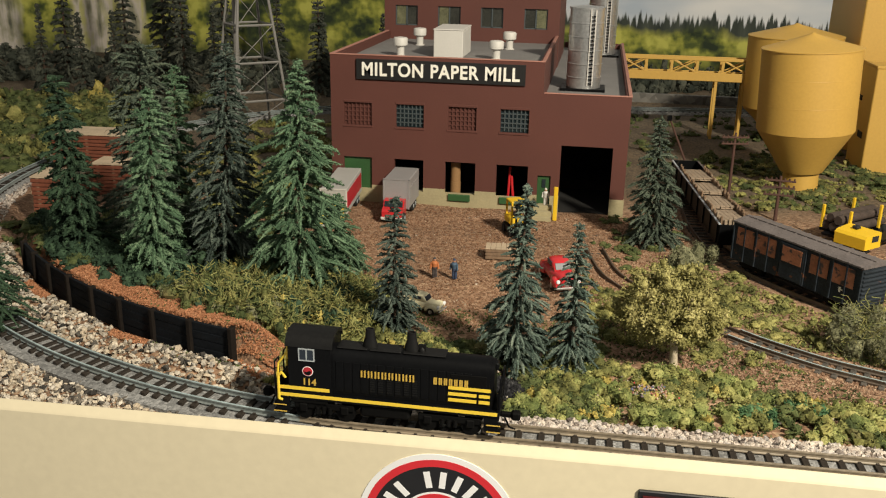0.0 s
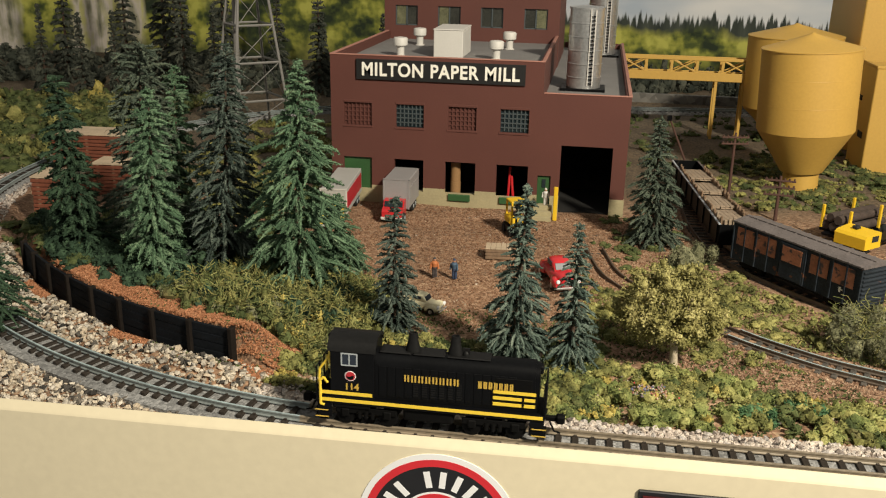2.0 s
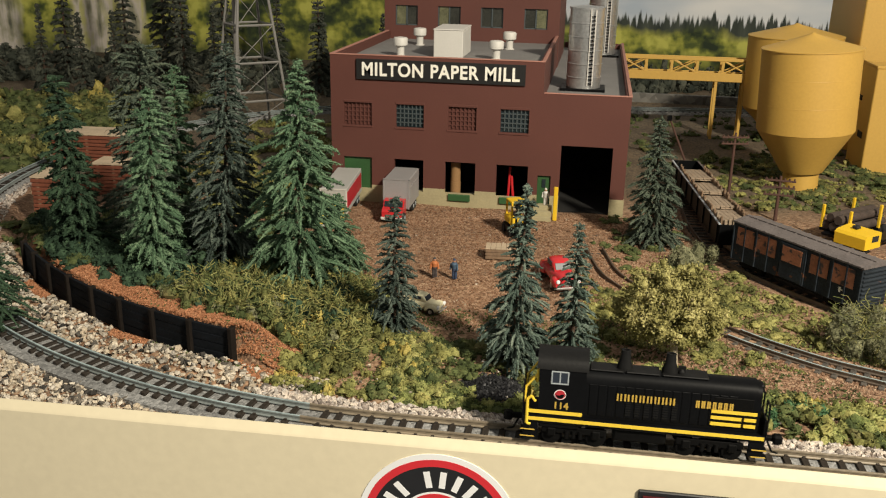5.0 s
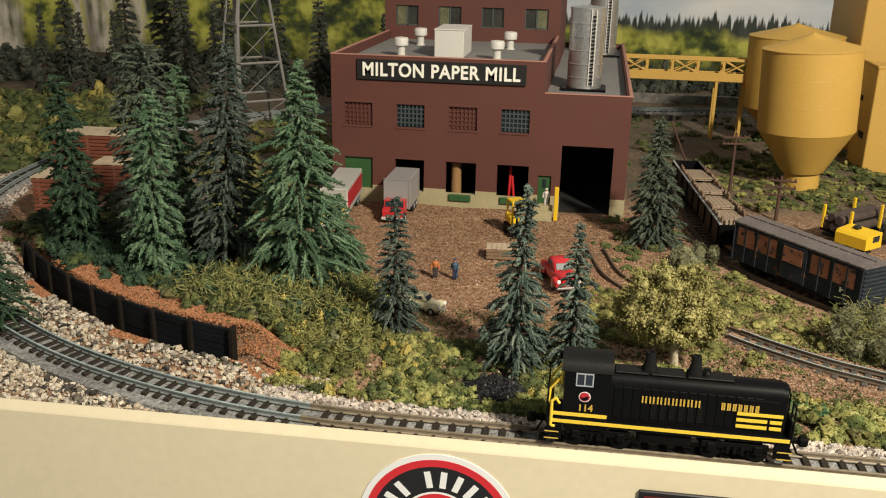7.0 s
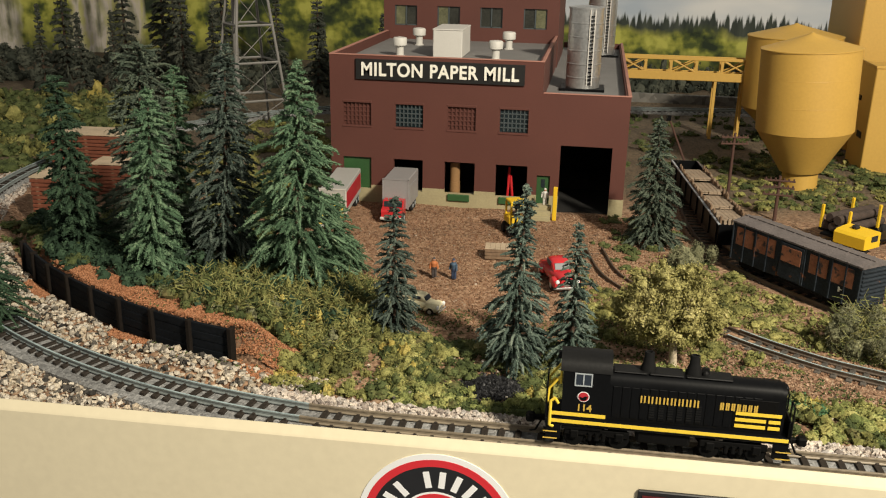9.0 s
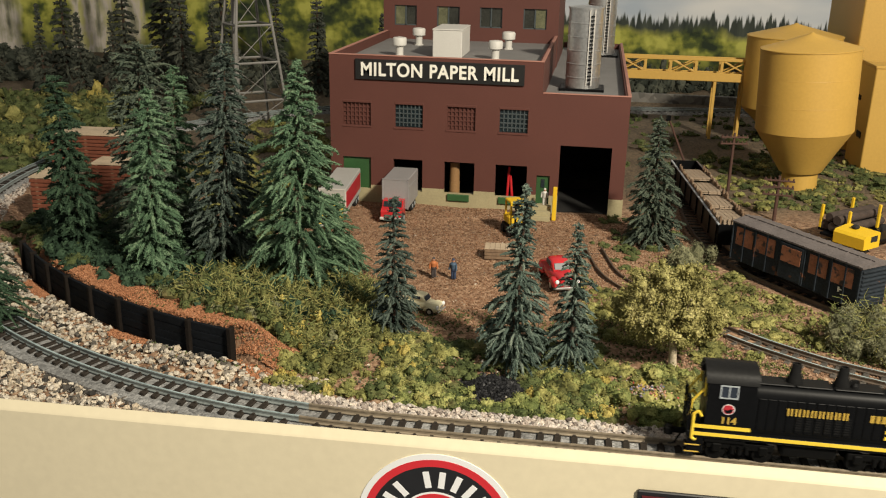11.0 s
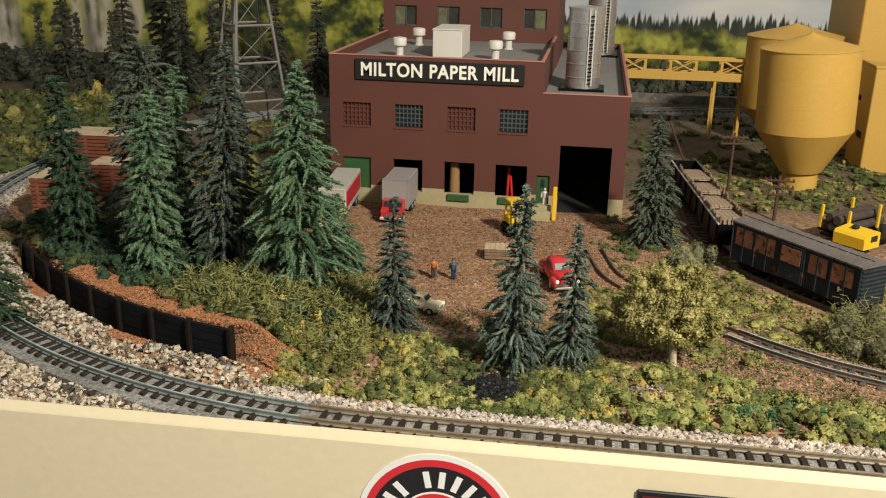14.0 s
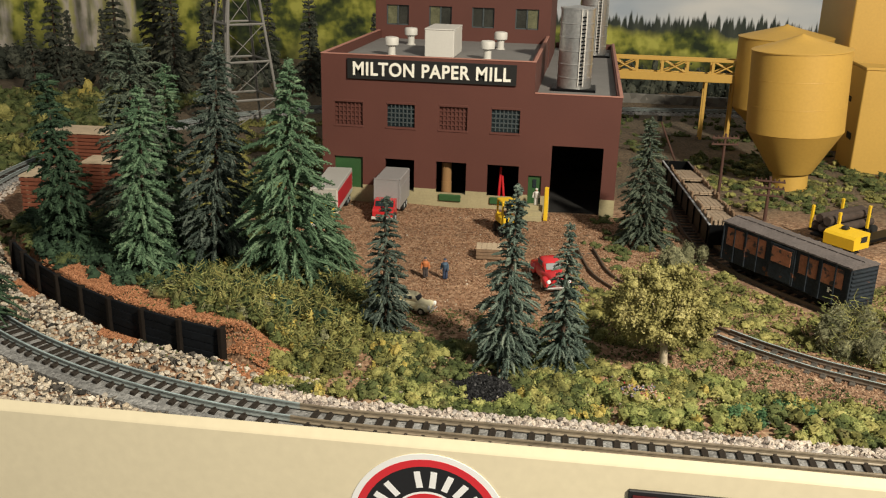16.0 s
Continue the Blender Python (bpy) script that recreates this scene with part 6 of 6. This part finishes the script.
t = thing("hand_truck", -51, 588, 0.2, 0, "red hand truck standing in an open dock", "hand truck")
part("frame", Build().rod((-2, 0, 1), (-1, 0, 26), 0.9).rod((2, 0, 1), (0, 0, 20), 0.9), "red_paint", t)
part("toe_plate", Build().box(-3.5, 3.5, -4, 0, 0.2, 1.2), "red_paint", t)
pole(98.5, 645, 46, (38, 42.5), 10, "tall brown utility pole with crossarms")
pole(121.5, 592, 30, (17, 22, 26.5), -8, "short brown utility pole with three crossarms")
boxcar(111.5, 459.5, -53)
gondola(76.4, 588.0, 95.7, 158, 5)
lumber_stack(-352, 590, 0, 4, 52, 26, 34, "tall stack of red-brown lumber with pale top boards")
lumber_stack(-319, 493, 0, 8, 28, 24, 29, "stack of red-brown lumber near the curve")
lumber_stack(-318, 560, 0, 6, 30, 22, 23, "stack of red-brown lumber between the trees")
front_emblem()
loco, axles = locomotive()

conifer(-258, 411, 8, 97, 21, "deep", 1, "dark green conifer near the retaining wall", chip=0.9, lean=-3.5, blunt=0.26, thick=1.35)
conifer(-206.5, 388, 12, 92, 20, "green", 2, "slim bright green conifer on the bank", chip=0.9, lean=2.6, blunt=0.27, thick=1.2)
conifer(-237, 440, 8, 110, 25, "grey", 3, "tall grey-green conifer with a ragged top", chip=0.9, wisps=150, lean=2.2, blunt=0.50, droopy=0.55)
conifer(-228, 458, 4, 100, 21, "green", 4, "green conifer among the group on the bank", chip=0.9, blunt=0.27, thick=1.2, lean=3.0)
conifer(-190, 436, 6, 112, 27, "dark", 5, "tall dark conifer with drooping branches", chip=0.9, wisps=110, lean=3.2, blunt=0.30)
conifer(-142, 413, 4, 111, 35, "green", 6, "large bright green conifer beside the yard", chip=0.9, wisps=50, spare=0.04, lean=1.7, blunt=0.14, thick=1.15)
conifer(-128, 438, 1, 42, 22, "green", 16, "low green conifer behind the large one", chip=0.9)
conifer(-81.5, 366, 0, 65, 16, "dark", 7, "small dark blue-green conifer before the yard", chip=0.75, thick=0.95, blunt=0.15)
conifer(-26, 346, 0, 79, 19, "frost", 8, "blue-green conifer beside the track bank", chip=0.75, lean=2.0, thick=0.95, blunt=0.13)
conifer(-2, 349, 0, 62, 15.5, "frost", 9, "small blue-green conifer next to a taller one", chip=0.75, thick=0.95, blunt=0.13)
conifer(40, 525, 0, 77, 22, "grey", 10, "grey-green conifer beside the mill corner", chip=0.9, lean=-1.2, wisps=60)
conifer(-263, 331, 0, 58, 29, "deep", 11, "dark green conifer at the outside of the curve", chip=0.9, blunt=0.2)
leafy_tree(41, 358, 0)
BACK = [(-590, 905, 96), (-542, 900, 92), (-660, 880, 105), (-428, 905, 140), (-462, 960, 165), (-500, 1010, 175), (-620, 1000, 150), (-565, 1040, 150),
        (-310, 1000, 130), (-700, 960, 150), (-398, 915, 102), (-330, 1080, 75), (-250, 1060, 80), (-520, 930, 92), (-440, 1040, 170), (-380, 1060, 110)]
for k, (x, y, h) in enumerate(BACK):
    conifer(x, y, float(land(x, y)), h, h * 0.13 + 5, "gloom", 100 + k, "dark conifer in the woods behind the line", dense=0.7, chip=1.8, group="rear woods", thick=2.0, crumbs=0.35, blunt=0.08)

# ---- undergrowth ----
clear = lambda x, y: near_track(x, y, SIDING) > 13 and near_track(x, y, SPUR) > 10 and float(from_track(x, y)) > 21.5
bank = lambda x, y: clear(x, y) and y < 428 - 0.25 * (x + 150) and y > 343 - 0.42 * (x + 140) - (8 if x < -140 else 0) and (x < -95 or y < 392)
A = (-182, -88, 325, 432)
clumps("bank_bushes", "dense olive bushes on the bank below the conifers", "olive", patches(1, 45, A, 4, 8, 4, 8, bank), 31, 0.7, 130)
clumps("bank_bushes", "yellow-green leafy bushes on the bank", "lime", patches(2, 22, A, 3, 6, 5, 9, bank), 32, 0.7, 130)
clumps("bank_bushes", "golden autumn bushes on the bank", "gold", patches(3, 22, A, 2.5, 4.5, 5, 9, bank), 33, 0.7, 130)
clumps("bank_bushes", "sage fibrous shrubs on the bank", "sage", patches(4, 20, A, 3, 6, 4, 8, bank), 34, 0.7, 130)
clumps("bank_bushes", "dark mossy shrubs on the bank", "moss", patches(44, 70, A, 4, 8, 4, 9, bank), 144, 0.7, 120)
clumps("bank_bushes", "dark green shrubs on the bank", "deep", patches(45, 26, A, 3, 6, 5, 9, bank), 145, 0.7, 120)
clumps("bank_bushes", "dark green shrubs at the foot of the conifers", "deep", patches(5, 80, (-305, -120, 365, 475), 6, 11, 3, 8, lambda x, y: ring(x, y) < 293 - 8 * (x > -230) and (x < -150 or y < 440)), 35, 1.2, 60)
clumps("bank_bushes", "dark green shrubs behind the retaining wall", "deep", patches(55, 75, (-310, -165, 345, 470), 4, 8, 4, 9, lambda x, y: 262 < ring(x, y) < 293 - 10 * (x > -235)), 155, 1.0, 70)
clumps("bank_bushes", "mossy shrubs behind the retaining wall", "moss", patches(56, 60, (-310, -150, 335, 470), 3, 7, 3, 7, lambda x, y: 255 < ring(x, y) < 290 - 8 * (x > -235)), 156, 0.8, 90)
clumps("field_growth", "dark moss and weeds behind the conifers", "moss", patches(57, 170, (-345, -172, 440, 600), 4, 10, 1.5, 4.5, lambda x, y: ring(x, y) < 316 and (x < -182 or y > 500) and not (-390 < x < -300 and 470 < y < 610)), 157, 1.0, 50)
clumps("field_growth", "olive weeds behind the conifers", "olive", patches(58, 70, (-330, -175, 450, 720), 4, 9, 1.5, 5, lambda x, y: ring(x, y) < 312 and (x < -190 or y > 590) and not (-390 < x < -300 and 470 < y < 610)), 158, 1.0, 45)
clumps("field_growth", "dark weeds at the far end of the retaining wall", "moss", patches(59, 60, (-350, -275, 405, 480), 4, 8, 1.5, 4, lambda x, y: ring(x, y) < 297), 159, 0.9, 60)
B = (-118, -55, 298, 362)
clumps("verge_shrubs", "yellow-green low shrubs beside the track", "lime", patches(6, 46, B, 3, 6, 2.5, 5.5, clear), 36, 0.62, 150)
clumps("verge_shrubs", "mossy low shrubs beside the track", "moss", patches(46, 34, B, 3, 6, 2.5, 5, clear), 146, 0.62, 150)
clumps("verge_shrubs", "olive low shrubs beside the track", "olive", patches(7, 40, B, 3, 6, 2.5, 5, clear), 37, 0.62, 150)
clumps("verge_shrubs", "golden low shrubs beside the track", "gold", patches(8, 14, B, 2, 3.5, 3, 5, clear), 38, 0.62, 150)
Cc = (-66, 10, 296, 385)
notcoal = lambda x, y: clear(x, y) and ((x + 30) ** 2 + ((y - 323) * 0.9) ** 2 > 150) and y < 372 + 0.2 * x
clumps("verge_shrubs", "dark mossy growth under the conifers", "moss", patches(9, 120, Cc, 3, 7, 1.5, 4, notcoal), 39, 0.62, 150)
clumps("verge_shrubs", "grass-green low shrubs beside the track", "grass", patches(10, 40, (-70, 10, 296, 318), 2.5, 5, 2, 4.5, notcoal), 40, 0.62, 150)
D = (-12, 210, 296, 352)
before = lambda x, y: clear(x, y) and (x < 60 or y < 340 - 0.16 * (x - 60))
clumps("verge_shrubs", "grass-green shrubs between track and siding", "grass", patches(11, 95, D, 3, 6.5, 2.5, 6, before), 41, 0.62, 130)
clumps("verge_shrubs", "yellow-green shrubs between track and siding", "lime", patches(12, 50, D, 3, 6, 2.5, 5.5, before), 42, 0.62, 150)
clumps("verge_shrubs", "olive shrubs between track and siding", "olive", patches(13, 60, D, 3, 7, 2.5, 6, before), 43, 0.62, 130)
clumps("verge_shrubs", "mossy dark shrubs between track and siding", "moss", patches(47, 45, D, 3, 6, 2, 5, before), 147, 0.62, 130)
clumps("verge_shrubs", "golden shrubs between track and siding", "gold", patches(14, 9, D, 2, 4, 3.5, 5.5, before), 44, 0.62, 150)
clumps("verge_shrubs", "teal-green bushes beside the track", "teal", [(68, 319, 6, 7), (73, 317, 5, 6), (64, 317, 4, 5), (88, 327, 6, 7), (94, 325, 5, 6)], 45, 0.62, 150)
clumps("verge_shrubs", "golden tufts standing out of the verge", "gold", [(27, 331, 4, 5.5), (23, 329, 3, 4), (-16, 319, 3, 4.5), (-14, 316, 2, 3), (-72, 343, 4, 6), (-78, 346, 3, 5), (-98, 352, 3, 6)], 148, 0.62, 150)
E2 = (0, 210, 365, 480)
beyond = lambda x, y: near_track(x, y, SIDING) > 12 and near_track(x, y, SPUR) > 12 and y > 372 - 0.2 * (x - 40)
clumps("field_growth", "yellow-green growth between the sidings", "lime", patches(15, 80, E2, 2.5, 6, 1.5, 4.5, beyond), 46, 0.6, 120)
clumps("field_growth", "olive growth between the sidings", "olive", patches(16, 110, E2, 3, 7, 1.5, 5, beyond), 47, 0.6, 120)
clumps("field_growth", "dark weeds by the mill siding", "moss", patches(60, 60, (12, 72, 470, 600), 2.5, 5, 1, 3, lambda x, y: near_track(x, y, SIDING) > 8 and near_track(x, y, SPUR) > 12 and not (x < 26 and y > 572)), 160, 0.6, 90)
clumps("shrub", "round sage-grey shrub beside the spur", "sage", [(122, 391, 13, 26), (118, 388, 11, 20), (128, 393, 9, 17)], 48, 0.55, 460, "")
clumps("shrub", "small sage-green shrub beside the gondola", "sage", [(60, 490, 11, 17), (54, 487, 8, 10)], 49, 0.55, 360, "")
Fz = (95, 330, 612, 770)
far = lambda x, y: near_track(x, y, SPUR) > 14 and abs(x - 157) + abs(y - 686) > 16 and not (x > 208 and y > 742) and not (135 < x < 205 and 515 < y < 585)
clumps("field_growth", "olive growth round the silo", "olive", patches(17, 150, Fz, 3, 7, 1.5, 4.5, far), 50, 0.75, 50)
clumps("field_growth", "dark moss and weeds round the silo", "moss", patches(18, 130, Fz, 3, 8, 2, 6, far), 51, 0.75, 50)
clumps("field_growth", "yellow-green growth round the silo", "lime", patches(19, 45, Fz, 3, 6, 1.5, 4.5, far), 52, 0.75, 50)
Rz = (25, 230, 720, 1010)
clumps("field_growth", "brown-green scrub on the rear field", "moss", patches(20, 120, Rz, 3, 8, 1.5, 4.5, lambda x, y: near_track(x, y, SPUR) > 14 and y < 985), 53, 1.7, 22)
Gz = (-700, -395, 590, 900)
outer = lambda x, y: ring(x, y) > R_TRACK + 14
clumps("field_growth", "golden-olive scrub outside the curve", "olive", patches(21, 110, Gz, 7, 16, 5, 16, outer), 54, 1.8, 16)
clumps("field_growth", "golden scrub outside the curve", "gold", patches(22, 9, Gz, 6, 12, 5, 14, outer), 55, 1.8, 16)
clumps("field_growth", "dark scrub outside the curve", "moss", patches(23, 190, Gz, 7, 16, 4, 14, outer), 56, 1.8, 16)
Hz = (-330, -175, 600, 930)
clumps("field_growth", "olive scrub inside the rear curve", "olive", patches(24, 70, Hz, 6, 12, 2, 7, lambda x, y: ring(x, y) < R_TRACK - 16), 57, 1.8, 16)
clumps("rear_hedge", "dark hedge behind the rear line", "gloom", patches(25, 150, (-250, 420, 1055, 1120), 8, 16, 14, 28, lambda x, y: True), 58, 2.6, 14)
clumps("rear_hedge", "dark undergrowth of the rear woods", "gloom", patches(26, 130, (-800, -230, 985, 1130), 10, 18, 6, 18, lambda x, y: ring(x, y) > R_TRACK + 20), 59, 2.6, 12)

def turf(name, label, fol, n, region, keep, seed):
    rng = np.random.default_rng(seed)
    x, y = rng.uniform(region[0], region[1], n), rng.uniform(region[2], region[3], n)
    ok = np.array([keep(p, q) for p, q in zip(x, y)]) & (np.sin(x * 0.21 + seed) * np.cos(y * 0.17) > -0.55)
    x, y = x[ok], y[ok]
    ob = part(name, chips(np.stack([x, y, land(x, y) + rng.uniform(0.1, 0.9, len(x))], 1), rng.uniform(0.35, 0.75, len(x)), rng, name=name, jitter=0.45, sides=4), FOL[fol], label=label)
    tagged(ob, category="turf", kind="stuff")


turf("turf", "short mossy turf on the bank and verge", "moss", 9000, (-200, 130, 300, 400), lambda x, y: (bank(x, y) or notcoal(x, y) or before(x, y)), 71)
turf("turf", "short yellow-green turf between the sidings", "lime", 7000, (0, 200, 360, 480), beyond, 72)
turf("turf", "short olive turf between the sidings", "olive", 9000, (0, 200, 360, 480), beyond, 73)

tr = np.random.default_rng(88)
tw = np.array([(x, y, float(land(x, y)) + tr.uniform(4, h * 0.95)) for x, y, r, h in patches(91, 2000, A, 1, 2, 7, 13, bank)])
tagged(part("bank_twigs", threads(tw, tr, 5.5, 0.24), TWIG, label="pale bare twigs standing out of the bank bushes"), category="undergrowth", kind="stuff")
tw = np.array([(x, y, float(land(x, y)) + tr.uniform(1, h)) for x, y, r, h in patches(92, 500, (112, 134, 380, 402), 1, 2, 14, 24)])
tagged(part("shrub_twigs", threads(tw, tr, 7.0, 0.14), TWIG, label="fine tangled twigs of the sage shrub"), category="undergrowth", kind="stuff")
fx, fy = tr.normal(31, 4.0, 130), tr.normal(324, 3.0, 130)
tagged(part("flower_patch", chips(np.stack([fx, fy, land(fx, fy) + tr.uniform(3.5, 6, 130)], 1), tr.uniform(0.35, 0.7, 130), tr, name="flower_patch"), FLOWER, label="patch of small mixed flowers in the verge"), category="flowers", kind="stuff")

# ---- ballast, dirt and coal ----
stones("track_ballast", "tan and grey ballast stones below the retaining wall", STONE_TAN, 20000, (-330, -95, 285, 470),
       lambda x, y: (from_track(x, y) > 6.5) & (ring(x, y) > 306.5 - 6 * (x > -128)) & ~((ring(x, y) < 314) & (np.sin(x * 0.09) > 0.55) & (x < -150)) & (x < -85) & ((x < -140) | (y < 315)), 0.5, 1.75, 61)
stones("track_ballast", "tan and dark ballast stones outside the curve", STONE_TAN, 22000, (-360, -95, 262, 420),
       lambda x, y: (from_track(x, y) < -11.5 + 2.0 * np.sin(x * 0.13)) & (y > 276 + FRONT_SLOPE * (x + 40)), 0.5, 1.85, 62)
stones("track_ballast", "pale grey-pink ballast stones behind the track", STONE_GREY, 16000, (-120, 260, 286, 308),
       lambda x, y: (from_track(x, y) > 7.0) & (from_track(x, y) < 18), 0.5, 1.75, 63, lift=0.7)
stones("track_ballast", "grey ballast stones round the far curve", STONE_GREY, 9000, (-440, -290, 400, 700),
       lambda x, y: (np.abs(from_track(x, y)) > 6.5) & (np.abs(from_track(x, y)) < 22) & (x < -250), 0.7, 1.6, 64)
stones("dirt_bank", "orange-brown dirt behind and below the retaining wall", GRAIN_RED, 110000, (-300, -108, 305, 420),
       lambda x, y: ((ring(x, y) < 304) & (ring(x, y) > 284) & (x < -128)) | (((x + 129) / 18) ** 2 + ((y - 326) / 13) ** 2 < 1) | ((ring(x, y) > 305) & (ring(x, y) < 314) & (np.sin(x * 0.09) > 0.55)), 0.32, 0.66, 65, "dirt", 0.55, 4)
stones("yard_gravel", "fine brown gravel covering the mill yard", GRAIN, 38000, (-172, 62, 378, 576), lambda x, y: (y > 384 + 0.15 * x) & (np.hypot(x + 2, y - 540) > 0), 0.28, 0.58, 66, "gravel", 0.05, 4)
stones("siding_gravel", "red-brown gravel along the siding", GRAIN_BROWN, 22000, (30, 210, 335, 460), lambda x, y: np.abs(y - (352 + 0.0045 * (x - 130) ** 2)) < 26, 0.34, 0.7, 67, "gravel", 0.05, 4)
stones("loose_stones", "few pale stones lying in the verge growth", STONE_TAN, 110, (-110, 120, 298, 345), lambda x, y: from_track(x, y) > 14, 0.5, 1.0, 68, lift=1.5)
stones("yard_stones", "scattered pale pebbles on the mill yard", STONE_TAN, 160, (-150, 20, 390, 570), lambda x, y: y > 392, 0.4, 0.8, 69)
cr = np.random.default_rng(9)
cx, cy = cr.normal(-30, 7.5, 3000), cr.normal(323, 5.5, 3000)
cz = land(cx, cy) + 5.0 * np.exp(-(((cx + 30) / 9) ** 2 + ((cy - 322.5) / 7) ** 2)) * cr.uniform(0.6, 1.0, 3000)
tagged(part("coal_pile", chips(np.stack([cx, cy, cz], 1), cr.uniform(0.45, 0.9, 3000), cr, name="coal_pile"), COAL, label="heap of black coal lumps beside the track"), category="coal", kind="stuff")

motions(loco, axles)
